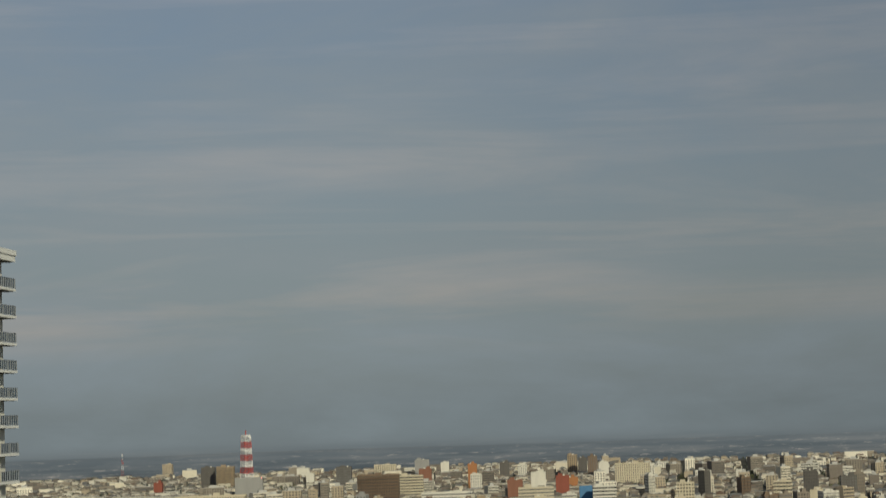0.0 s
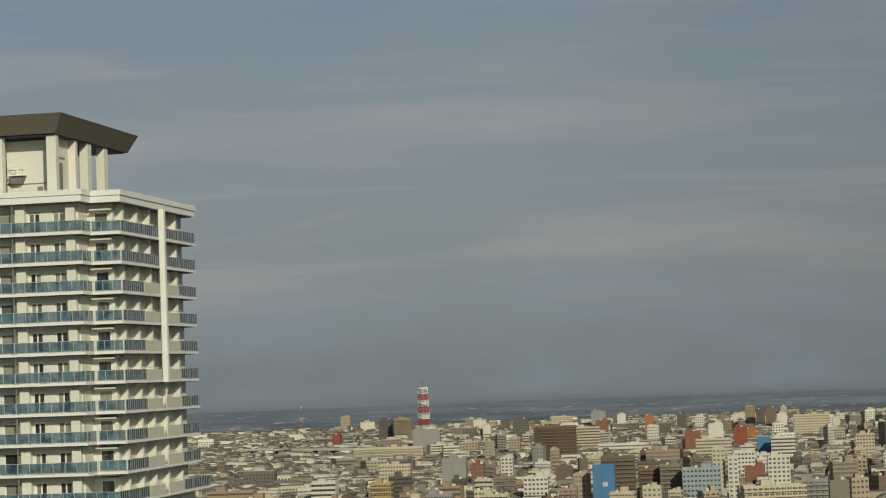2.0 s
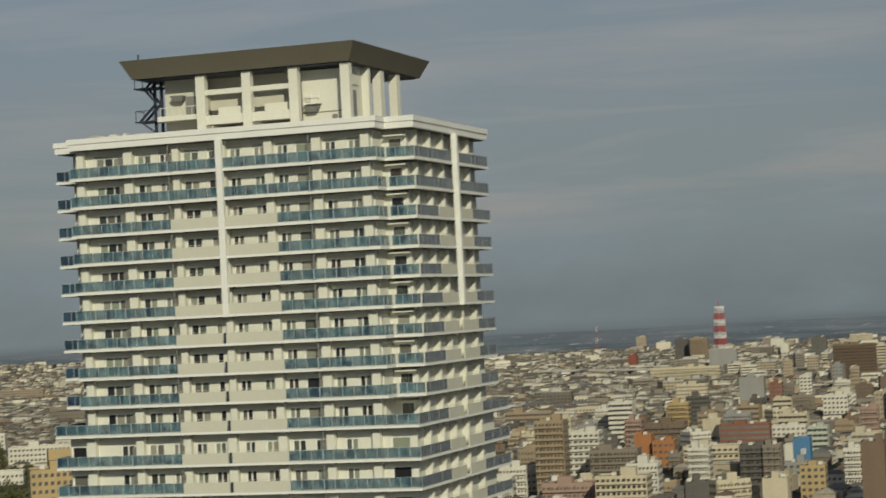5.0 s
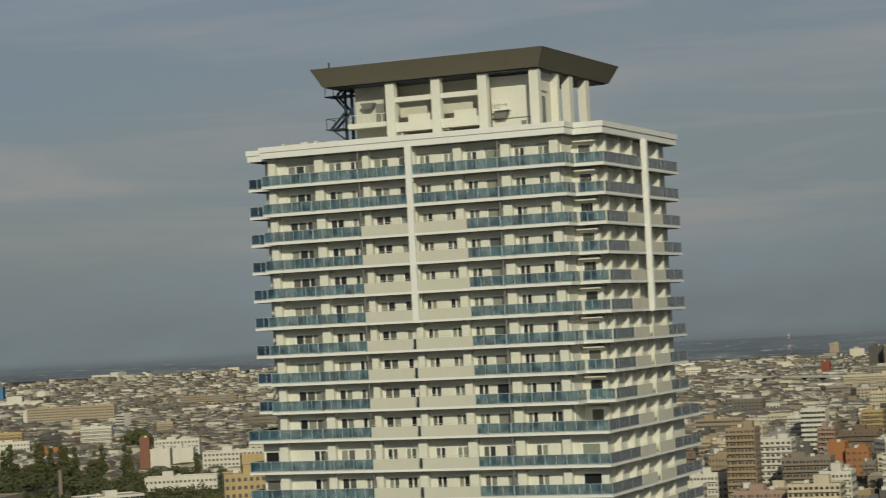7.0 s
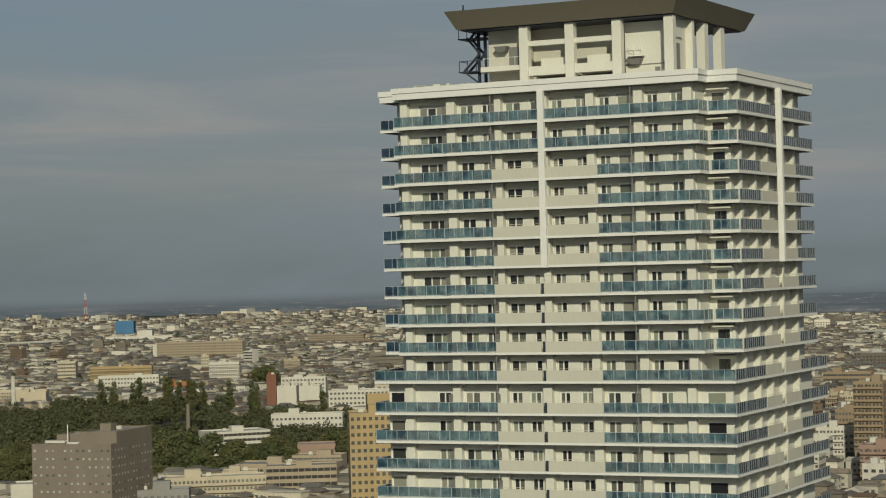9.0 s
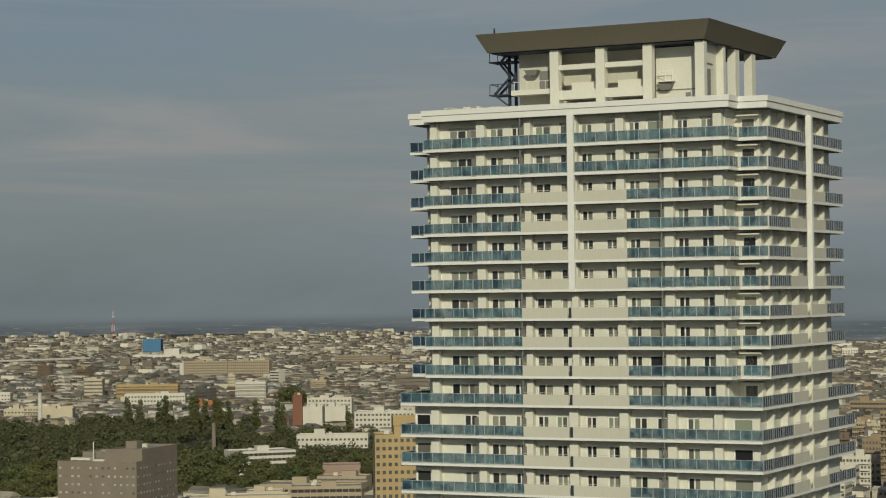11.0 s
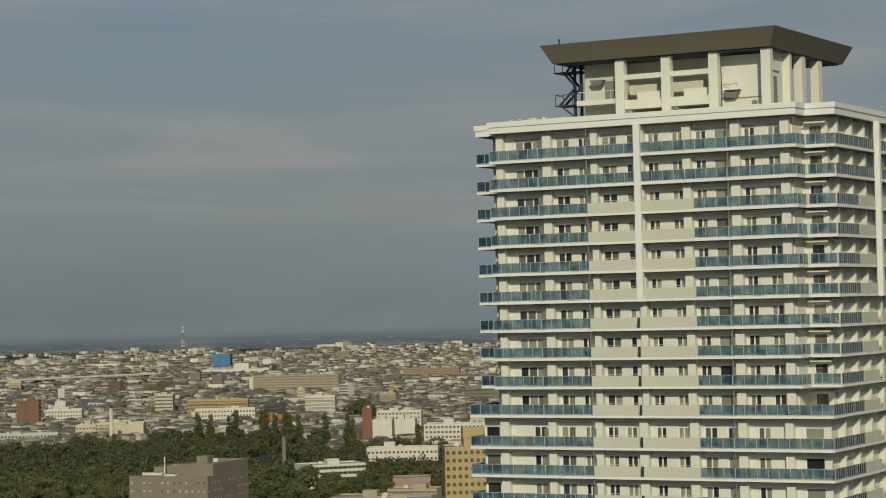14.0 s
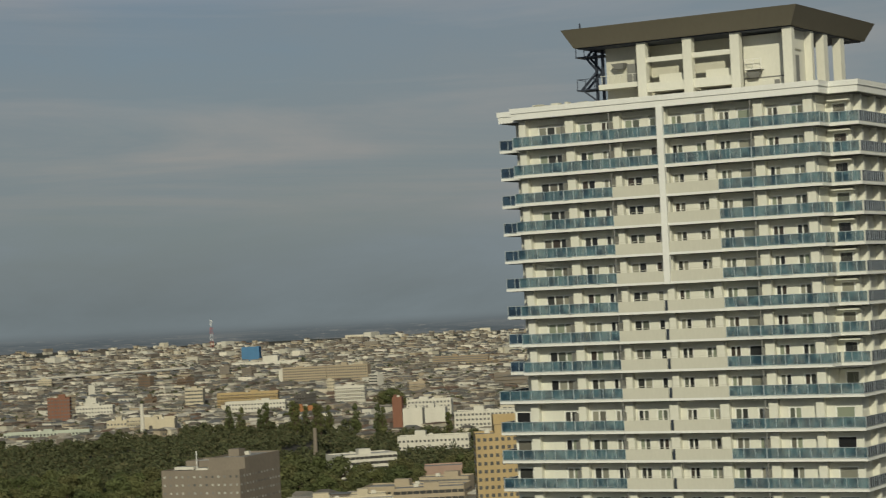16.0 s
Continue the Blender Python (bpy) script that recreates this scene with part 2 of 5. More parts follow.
# ---- ground ----
def make_ground():
    m = bpy.data.materials.new("town_ground")
    m.use_nodes = True
    nt = m.node_tree
    b = nt.nodes["Principled BSDF"]
    b.inputs["Roughness"].default_value = 0.95
    b.inputs["Specular IOR Level"].default_value = 0.1
    n = nt.nodes.new
    tc = n("ShaderNodeTexCoord")
    v = n("ShaderNodeTexNoise")
    v.inputs["Scale"].default_value = 0.02
    v.inputs["Detail"].default_value = 9
    v.inputs["Roughness"].default_value = 0.7
    nt.links.new(tc.outputs["Object"], v.inputs["Vector"])
    cr = n("ShaderNodeValToRGB")
    e = cr.color_ramp.elements
    e[0].position, e[0].color = 0.38, (0.035, 0.042, 0.025, 1)
    e[1].position, e[1].color = 0.62, (0.115, 0.105, 0.09, 1)
    x = e.new(0.5)
    x.color = (0.075, 0.072, 0.062, 1)
    nt.links.new(v.outputs["Fac"], cr.inputs[0])
    nt.links.new(cr.outputs[0], b.inputs["Base Color"])
    verts, faces = [(0, 0, 0)], []
    rings = [150, 500, 900, 1400, 2000, 2600, 2900, 3200, 3500, 3800, 4100, 4400, 4700, 4930]
    k = 120
    for r in rings:
        for i in range(k):
            a = 2 * math.pi * i / k
            x, y = r * math.sin(a), r * math.cos(a)
            verts.append((x, y, rise(r) + (5 * noise.noise((x / 500, y / 500, 0)) if r > 3100 else 0)))
    for i in range(k):
        faces.append((0, 1 + (i + 1) % k, 1 + i))
    for j in range(len(rings) - 1):
        for i in range(k):
            a, c = 1 + j * k + i, 1 + j * k + (i + 1) % k
            faces.append((a, c, c + k, a + k))
    me = bpy.data.meshes.new("ground")
    me.from_pydata(verts, [], faces)
    me.materials.append(m)
    bm = bmesh.new()
    bm.from_mesh(me)
    bmesh.ops.recalc_face_normals(bm, faces=bm.faces)
    bm.to_mesh(me)
    bm.free()
    tagged(new("ground", me), "grey-brown town ground rising to far low hills", "ground", kind="structure")


make_ground()

# ---- the residential tower ----
# Plan: a runs to the tower's own far end along the broad front, b runs back from it. z is from the ground.
TOWER = pose(19.06, 225.98, 0, 0, 0, -23.855)
Z0 = 115.61          # underside of the top balcony slab
PITCH = 3.1
TALL = 3.44
SLAB = 0.27
UP_A0, UP_A1, UP_B1 = 0.0, 41.97, 29.05     # corner wings of the upper storeys
MAIN_A0, MAIN_A1, STEP = 3.2, 38.83, 2.88   # broad front of the upper storeys, which stands forward by STEP
LOW_A1, LOW_B1 = 41.97, 32.5


def ab(bm, a0, a1, b0, b1, z0, z1):
    box(bm, -a0, -a1, b0, b1, z0, z1)


def level(k):
    return Z0 - PITCH * k if k <= 9 else Z0 - 9 * PITCH - TALL - PITCH * (k - 10)


tower = thing("residential_tower", TOWER, "tall white apartment tower with teal glass balconies and bronze roof", "building")

UPPER_WINDOWS = [(36.5, 33.3, 3), (31.5, 29.75, 2), (28.85, 27.5, 2), (26.05, 24.1, 2), (23.1, 22.25, 1), (20.6, 19.2, 2),
                 (17.8, 16.4, 2), (15.1, 13.75, 2), (13.0, 11.05, 1), (9.65, 8.3, 2), (7.0, 5.6, 2)]
LOWER_WINDOWS = [(41.0, 39.1, 1), (35.0, 33.3, 2), (31.7, 29.8, 2), (28.8, 27.5, 2), (26.1, 24.7, 2), (23.9, 22.5, 2),
                 (20.4, 19.1, 2), (17.9, 16.5, 2), (14.9, 13.3, 2), (12.3, 11.1, 2), (8.9, 7.4, 2), (3.8, 1.6, 1)]
UPPER_PIERS = [(38.45, 37.6), (32.75, 31.75), (26.95, 26.2), (21.5, 20.75), (16.25, 15.35), (10.8, 9.8), (5.3, 4.35)]
LOWER_PIERS = [(38.7, 37.7), (32.8, 31.9), (27.2, 26.3), (22.0, 21.0), (16.2, 15.2), (10.75, 9.8), (5.6, 4.7)]
SIDE_PIERS = [5.6, 10.2, 14.4, 18.9, 23.8]
HEAD, WALL_B, SIDE_A = 2.22, 1.75, 1.45


def front_wall(windows, a0, a1, b, height):
    """Facade wall with real openings: piers, lintel and low upstands between the windows."""
    bm = bmesh.new()
    edges = [a1] + [e for w in windows for e in w[:2]] + [a0]
    for i in range(0, len(edges), 2):
        ab(bm, edges[i], edges[i + 1], b, b + 0.3, 0, height)
    for w in windows:
        ab(bm, w[0], w[1], b, b + 0.3, HEAD, height)
        ab(bm, w[0], w[1], b, b + 0.3, 0, 0.12)
    return bm


def window_meshes(width, panes):
    """Surround and pane of a sliding balcony window; x from 0 to width, outer face to -y."""
    bm = bmesh.new()
    t, h0, h1 = 0.15, 0.12, HEAD
    box(bm, 0, width, 0, 0.12, h1 - t, h1)
    box(bm, 0, width, 0, 0.12, h0, h0 + t)
    pw = width / panes
    for i in range(panes + 1):
        x = min(max(i * pw - t / 2, 0), width - t)
        box(bm, x, x + t, 0, 0.12, h0 + t, h1 - t)
    frame_me = mesh_of("window", bm, TRIM, True)
    bm = bmesh.new()
    box(bm, t * 0.5, pw - t * 0.5, 0.05, 0.08, h0 + t, h1 - t)
    return frame_me, mesh_of("pane", bm, PANE)


window_cache = {}


def add_window(a1, a0, panes, b, z):
    key = (round(a1 - a0, 2), panes)
    if key not in window_cache:
        window_cache[key] = window_meshes(a1 - a0, panes)
    fm, pm = window_cache[key]
    w = put("window", fm, tower, (-a1, b + 0.1, z))
    for i in range(panes):
        put("pane", pm, w, (i * (a1 - a0) / panes, 0, 0))


def side_window(b0, b1, z):
    key = ("side", round(b1 - b0, 2))
    if key not in window_cache:
        window_cache[key] = window_meshes(b1 - b0, 2)
    fm, pm = window_cache[key]
    w = put("window", fm, tower, (-SIDE_A - 0.1, b0, z))
    w.rotation_euler = (0, 0, radians(90))
    for i in range(2):
        put("pane", pm, w, (i * (b1 - b0) / 2, 0, 0))


def railing_meshes(length, pitch, glass, bars):
    """Balcony railing along +x: posts and rails, with its glass sheet."""
    bm = bmesh.new()
    h = 1.12
    n = max(1, round(length / pitch))
    for i in range(n + 1):
        x = min(max(i * length / n - 0.025, 0), length - 0.05)
        box(bm, x, x + 0.05, -0.03, 0.03, 0, h)
    box(bm, 0, length, -0.03, 0.03, h, h + 0.045)
    box(bm, 0, length, -0.025, 0.025, 0.06, 0.11)
    if bars:
        m = max(1, round(length / 0.68))
        for i in range(m):
            x = (i + 0.5) * length / m
            box(bm, x - 0.045, x + 0.045, -0.05, 0.0, 0.11, h)
    rail = mesh_of("railing", bm, GREY_RAIL if bars else SOFT_RAIL)
    bm = bmesh.new()
    box(bm, 0.02, length - 0.02, 0.005, 0.02, 0.11, h)
    return rail, mesh_of("glass_panel", bm, glass)


rail_cache = {}
GREY_RAIL = material("grey_rail", (0.30, 0.32, 0.34), 0.4, metal=0.3, vary=0.1)
SOFT_RAIL = material("silver_rail", (0.48, 0.53, 0.55), 0.4, metal=0.2, vary=0.1)


def add_railing(p, q, z, glass=TEAL, pitch=1.25, bars=False):
    """Railing from plan point p to q, each given as (a, b)."""
    x0, y0, x1, y1 = -p[0], p[1], -q[0], q[1]
    length = math.hypot(x1 - x0, y1 - y0)
    key = (round(length, 2), pitch, glass.name, bars)
    if key not in rail_cache:
        rail_cache[key] = railing_meshes(length, pitch, glass, bars)
    rm, gm = rail_cache[key]
    r = put("railing", rm, tower, (x0, y0, z))
    r.rotation_euler = (0, 0, math.atan2(y1 - y0, x1 - x0))
    put("glass_panel", gm, r).visible_shadow = False


def slab_mesh(upper):
    bm = bmesh.new()
    if upper:
        ring = [(-UP_A1, STEP), (-MAIN_A1, STEP), (-MAIN_A1, 0), (-MAIN_A0, 0), (-MAIN_A0, STEP), (0, STEP), (0, UP_B1), (-UP_A1, UP_B1)]
    else:
        ring = [(-LOW_A1, 0), (0, 0), (0, LOW_B1), (-LOW_A1, LOW_B1)]
    prism(bm, ring, 0, SLAB)
    return mesh_of("balcony_slab", bm, TRIM)


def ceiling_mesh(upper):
    """Lining just under the slab above, back from the edge, coloured dark for shade."""
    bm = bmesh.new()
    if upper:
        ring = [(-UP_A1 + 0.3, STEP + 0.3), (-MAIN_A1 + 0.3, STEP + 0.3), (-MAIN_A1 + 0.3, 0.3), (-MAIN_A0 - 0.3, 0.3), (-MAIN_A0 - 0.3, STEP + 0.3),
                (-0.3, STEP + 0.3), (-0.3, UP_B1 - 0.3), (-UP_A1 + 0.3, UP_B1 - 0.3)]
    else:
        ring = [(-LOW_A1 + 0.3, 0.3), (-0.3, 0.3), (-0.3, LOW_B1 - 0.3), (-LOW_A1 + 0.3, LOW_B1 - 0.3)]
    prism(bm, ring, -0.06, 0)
    return mesh_of("soffit_shade", bm, SOFFIT_SHADE)


def pier_mesh():
    bm = bmesh.new()
    prism(bm, [(0, 0), (1, 0), (1, 0.75), (0, 0.75)], 0, 1)
    return mesh_of("pier", bm, WHITE)


def core_mesh(upper, height):
    """Side and rear walls behind the balconies."""
    bm = bmesh.new()
    if upper:
        ab(bm, SIDE_A, UP_A1 - 1.3, STEP + 1.7, UP_B1 - 0.6, 0, height)
        ab(bm, MAIN_A0 + 1.0, MAIN_A1 - 0.4, WALL_B + 0.3, STEP + 1.7, 0, height)
    else:
        ab(bm, SIDE_A, LOW_A1 - 0.9, WALL_B + 0.3, LOW_B1 - 1.6, 0, height)
    return mesh_of("wall", bm, WHITE)


def solid_mesh(a0, a1):
    """Plastered parapet in place of glass, with a thin rail on top."""
    bm = bmesh.new()
    box(bm, -a1, -a0, -0.06, 0.09, -0.005, 1.14)
    box(bm, -a1, -a0, 0.0, 0.05, 1.30, 1.34)
    n = max(2, round((a1 - a0) / 1.4))
    for i in range(n):
        x = -a1 + (i + 0.5) * (a1 - a0) / n
        box(bm, x - 0.02, x + 0.02, 0.0, 0.04, 1.14, 1.30)
    return mesh_of("parapet_panel", bm, CREAM)


def side_solid(b0, b1):
    bm = bmesh.new()
    box(bm, -0.09, 0.06, b0, b1, -0.005, 1.14)
    box(bm, -0.05, 0.0, b0, b1, 1.30, 1.34)
    return mesh_of("parapet_panel", bm, CREAM)


def fin_mesh(depth):
    bm = bmesh.new()
    box(bm, -0.04, 0.04, 0.12, depth, 0, 2.0)
    return mesh_of("partition", bm, GRILLE)


def hood_mesh():
    bm = bmesh.new()
    box(bm, 0, 2.3, -1.15, 0, 0, 0.13)
    return mesh_of("window_hood", bm, WHITE)


def tower_storeys():
    h = PITCH - SLAB
    up_slab, low_slab = slab_mesh(True), slab_mesh(False)
    up_soff, low_soff = ceiling_mesh(True), ceiling_mesh(False)
    up_core, low_core, tall_core = core_mesh(True, h), core_mesh(False, h), core_mesh(False, TALL - SLAB)
    up_wall = mesh_of("wall", front_wall(UPPER_WINDOWS, MAIN_A0 + 1.0, MAIN_A1 - 0.4, WALL_B, h), WHITE, True)
    low_wall = mesh_of("wall", front_wall(LOWER_WINDOWS, 0.9, LOW_A1 - 0.9, WALL_B, h), WHITE, True)
    tall_wall = mesh_of("wall", front_wall(LOWER_WINDOWS, 0.9, LOW_A1 - 0.9, WALL_B, TALL - SLAB), WHITE, True)
    pier, hood, fin = pier_mesh(), hood_mesh(), fin_mesh(WALL_B)
    solid_l, solid_r = solid_mesh(21.42, 26.95), solid_mesh(14.7, 20.62)
    low_l, low_r = solid_mesh(21.6, 26.95), solid_mesh(14.7, 21.15)
    side_l, side_r = side_solid(10.2, 15.35), side_solid(16.75, 22.3)
    last = 16
    for k in range(last + 1):
        z = level(k)
        upper = k < 9
        f = z + SLAB
        ceil = level(k - 1) if k else Z0 + 3.35
        put("balcony_slab", up_slab if upper else low_slab, tower, (0, 0, z))
        put("soffit_shade", up_soff if upper else low_soff, tower, (0, 0, ceil - (0.0 if k else 0.01)))
        if upper:
            w = put("wall", up_wall, tower, (0, 0, f))
            c = put("wall", up_core, tower, (0, 0, f))
            if k == 0:
                w.scale.z = c.scale.z = (ceil - f) / h
        elif k == 10:
            put("wall", tall_wall, tower, (0, 0, f))
            put("wall", tall_core, tower, (0, 0, f))
        elif k == 9:
            put("wall", up_wall, tower, (0, 0, f))
            put("wall", up_core, tower, (0, 0, f))
        else:
            put("wall", low_wall, tower, (0, 0, f))
            put("wall", low_core, tower, (0, 0, f))
        style_up = k <= 9
        for a1, a0, n in (UPPER_WINDOWS if style_up else LOWER_WINDOWS):
            add_window(a1, a0, n, WALL_B, f)
        for a1, a0 in (UPPER_PIERS if style_up else LOWER_PIERS):
            p = put("pier", pier, tower, (-a1, WALL_B - 0.75, f))
            p.scale = (a1 - a0, 1, ceil - f)
        if style_up:
            add_window(3.5, 1.9, 1, STEP + 1.55, f)
            put("window_hood", hood, tower, (-3.6, STEP + 1.7, f + HEAD + 0.12))
        for b in SIDE_PIERS:
            p = put("pier", pier, tower, (-SIDE_A, b, f))
            p.rotation_euler = (0, 0, radians(90))
            p.location = (-SIDE_A + 0.75, b, f)
            p.scale = (0.5, 1, ceil - f)
            side_window(b + 1.3, b + 2.6, f)
        for a in (32.85, 27.1, 10.85):
            put("partition", fin, tower, (-a, 0, f))
        # railings
        end = MAIN_A1 if upper else LOW_A1
        beg = MAIN_A0 if upper else 0.0
        if k < 2:
            segs = [(end, 32.85), (32.85, 27.1), (27.1, 21.4), (20.65, 15.6), (15.6, 10.85), (10.85, beg)]
        else:
            segs = [(end, 32.85), (32.85, 26.95), (14.7, 10.85), (10.85, beg)]
            put("parapet_panel", solid_l if k < 6 else low_l, tower, (0, 0.06, f))
            put("parapet_panel", solid_r if k < 6 else low_r, tower, (0, 0.06, f))
        for p, q in segs:
            add_railing((p, 0.08), (q, 0.08), f)
        if upper:
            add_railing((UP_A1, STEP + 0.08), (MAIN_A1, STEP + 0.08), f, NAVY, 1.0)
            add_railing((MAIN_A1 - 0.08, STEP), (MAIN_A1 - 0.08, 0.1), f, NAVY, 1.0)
            add_railing((MAIN_A0 + 0.08, 0.1), (MAIN_A0 + 0.08, STEP), f)
            add_railing((MAIN_A0, STEP + 0.08), (0, STEP + 0.08), f)
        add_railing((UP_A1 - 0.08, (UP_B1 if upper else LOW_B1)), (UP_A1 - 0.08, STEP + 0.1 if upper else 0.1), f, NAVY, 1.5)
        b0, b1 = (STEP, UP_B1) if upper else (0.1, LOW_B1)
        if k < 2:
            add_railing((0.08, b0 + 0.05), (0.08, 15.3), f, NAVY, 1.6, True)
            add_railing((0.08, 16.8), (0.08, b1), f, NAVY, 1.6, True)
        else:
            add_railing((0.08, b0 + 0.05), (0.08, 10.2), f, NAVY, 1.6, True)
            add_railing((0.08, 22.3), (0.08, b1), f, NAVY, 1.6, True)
            put("parapet_panel", side_l, tower, (-0.06, 0, f))
            put("parapet_panel", side_r, tower, (-0.06, 0, f))
        if upper and k > 0:
            for a in (3.05, 0.06):
                bm = bmesh.new()
                box(bm, -a - 0.06, -a + 0.06, STEP - 0.02, STEP + 0.1, 0, 1.2)
                part("corner_post", bm, WHITE, tower, loc=(0, 0, f))
    # lower storeys, out of sight below the view
    bm = bmesh.new()
    ab(bm, 1.2, LOW_A1 - 1.2, 1.8, LOW_B1 - 1.8, 0, level(last))
    part("lower_wall", bm, WHITE, tower)
    z = level(last) - PITCH
    while z > 3:
        put("balcony_slab", low_slab, tower, (0, 0, z))
        bm = bmesh.new()
        ab(bm, 0, LOW_A1, 0.02, 0.12, SLAB, SLAB + 1.1)
        part("parapet_panel", bm, CREAM, tower, loc=(0, 0, z))
        z -= PITCH
    for a in (27.1, 10.85):
        bm = bmesh.new()
        bar(bm, (-a, 0.3, level(last)), (-a, 0.3, Z0 + 3.3), 0.05)
        part("drain_pipe", bm, GRILLE, tower)
    # white pillars that run through the upper six storeys
    bm = bmesh.new()
    ab(bm, 20.66, 21.38, -0.12, 0.35, level(5) - 0.02, Z0 + 3.4)
    part("pillar", bm, TRIM, tower, "white pillar on the broad front")
    bm = bmesh.new()
    box(bm, -0.12, 0.5, 15.9, 16.5, level(5) - 0.02, Z0 + 3.4)
    part("pillar", bm, TRIM, tower, "white pillar on the narrow side")
    # dark strips behind the gaps between the parapet panels under the pillars
    for k in range(6, last + 1):
        bm = bmesh.new()
        ab(bm, 21.15, 21.6, 0.3, 0.42, 0, 1.12)
        part("gap_strip", bm, DARK_ALU, tower, loc=(0, 0, level(k) + SLAB))


tower_storeys()


def roof_parapet():
    """Stepped white cornice round the roof deck."""
    for grow, z0, z1 in ((0.0, 3.36, 4.05), (0.12, 4.05, 4.62)):
        g = grow
        ring = [(-UP_A1 - g, STEP - g), (-MAIN_A1 - g, STEP - g), (-MAIN_A1 - g, -g), (-MAIN_A0 + g, -g), (-MAIN_A0 + g, STEP - g),
                (g, STEP - g), (g, UP_B1 + g), (-UP_A1 - g, UP_B1 + g)]
        bm = bmesh.new()
        prism(bm, ring, Z0 + z0, Z0 + z1)
        part("cornice", bm, TRIM, tower)
    bm = bmesh.new()
    ab(bm, 1.0, UP_A1 - 1.0, STEP + 1, UP_B1 - 1, Z0 + 4.625, Z0 + 4.68)
    part("roof_deck", bm, CONCRETE, tower)


roof_parapet()


def penthouse():
    zt, zb, zd = Z0 + 13.07, Z0 + 11.07, Z0 + 4.68
    a0, a1, b0, b1, d = 6.3, 33.8, 3.2, 28.6, 1.0
    bm = bmesh.new()
    lo = [(-a1 + d, b0 + d), (-a0 - d, b0 + d), (-a0 - d, b1 - d), (-a1 + d, b1 - d)]
    hi = [(-a1, b0), (-a0, b0), (-a0, b1), (-a1, b1)]
    prism(bm, lo, zb, zt, hi)
    part("roof", bm, FASCIA, tower, "flared bronze metal roof")
    # sheet under the eaves, near-black to paint in their shade
    bm = bmesh.new()
    i = 0.35
    prism(bm, [(-a1 + d + i, b0 + d + i), (-a0 - d - i, b0 + d + i), (-a0 - d - i, b1 - d - i), (-a1 + d + i, b1 - d - i)], zb - 0.12, zb - 0.003)
    part("roof_soffit_shade", bm, STEEL, tower)
    # columns on the front line and down the narrow side
    bm = bmesh.new()
    box(bm, -0.52, 0.52, -0.45, 0.45, 0, zb - 0.12 - zd)
    col = mesh_of("column", bm, WHITE)
    for a in (24.95, 19.5, 14.0, 8.05):
        put("column", col, tower, (-a, 5.2, zd))
    for b in (15.2, 20.6):
        put("column", col, tower, (-8.0, b, zd)).scale = (0.9, 1.4, 1)
    bm = bmesh.new()
    ab(bm, 8.4, 8.745, 6.7, 11.6, zd, zb - 0.12)
    ab(bm, 7.6, 8.4, 10.9, 11.6, zd, zb - 0.12)
    ab(bm, 8.2, 8.4, 7.2, 9.4, zd + 4.2, zd + 4.4)
    part("wall", bm, WHITE, tower)
    # beams between the columns
    for x0, x1 in ((19.95, 24.45), (14.5, 19.0)):
        for lo_z, hi_z in ((8.75, 9.3), (5.5, 6.5)):
            bm = bmesh.new()
            ab(bm, x0, x1, 4.95, 5.5 if lo_z > 8 else 8.98, Z0 + lo_z, Z0 + hi_z)
            part("beam", bm, WHITE, tower)
    # plant-room walls behind
    bm = bmesh.new()
    ab(bm, 8.75, 13.9, 7.0, 7.4, zd, Z0 + 10.7)
    part("wall", bm, WHITE, tower)
    bm = bmesh.new()
    ab(bm, 12.9, 30.6, 9.0, 20.0, zd, zb - 0.12)
    part("wall", bm, CREAM, tower)
    bm = bmesh.new()
    ab(bm, 25.6, 30.3, 7.2, 9.0, zd, zb - 0.12)
    part("wall", bm, CREAM, tower)
    bm = bmesh.new()
    ab(bm, 25.5, 30.5, 5.4, 7.2, Z0 + 6.3, Z0 + 6.85)
    ab(bm, 25.5, 30.3, 5.5, 5.56, Z0 + 7.75, Z0 + 7.8)
    for i in range(7):
        ab(bm, 25.6 + i * 0.75, 25.64 + i * 0.75, 5.5, 5.56, Z0 + 6.85, Z0 + 7.75)
    part("gallery", bm, WHITE, tower)
    bm = bmesh.new()
    ab(bm, 26.2, 27.7, 6.95, 7.2, Z0 + 6.85, Z0 + 9.0)
    part("door", bm, GRILLE, tower, "grey plant-room door")
    bm = bmesh.new()
    ab(bm, 8.4, 8.3, 7.5, 8.8, zd + 0.5, zd + 3.6)
    part("door", bm, GRILLE, tower, "grey narrow door")
    # ventilation cowls
    for a, z in ((28.4, 8.5), (12.6, 6.1)):
        bm = bmesh.new()
        prism(bm, [(-a - 0.5, 6.3), (-a + 0.5, 6.3), (-a + 0.5, 7.0), (-a - 0.5, 7.0)], Z0 + z, Z0 + z + 0.6,
              [(-a - 0.8, 6.0), (-a + 0.8, 6.0), (-a + 0.8, 7.0), (-a - 0.8, 7.0)])
        part("vent_cowl", bm, GRILLE, tower)
    for a, z in ((22.0, 6.5), (16.5, 6.5)):
        bm = bmesh.new()
        ab(bm, a - 1.5, a + 1.6, 6.4, 7.6, Z0 + z, Z0 + z + 0.95)
        part("equipment_cabinet", bm, WHITE, tower)
    bm = bmesh.new()
    ab(bm, 11.6, 13.5, 6.1, 7.0, Z0 + 6.95, Z0 + 7.05)
    for a in (11.65, 12.5, 13.45):
        bar(bm, (-a, 6.15, Z0 + 7.05), (-a, 6.15, Z0 + 8.1), 0.025)
    bar(bm, (-11.65, 6.15, Z0 + 8.1), (-13.45, 6.15, Z0 + 8.1), 0.03)
    bar(bm, (-11.65, 6.15, Z0 + 7.1), (-13.45, 6.15, Z0 + 8.1), 0.025)
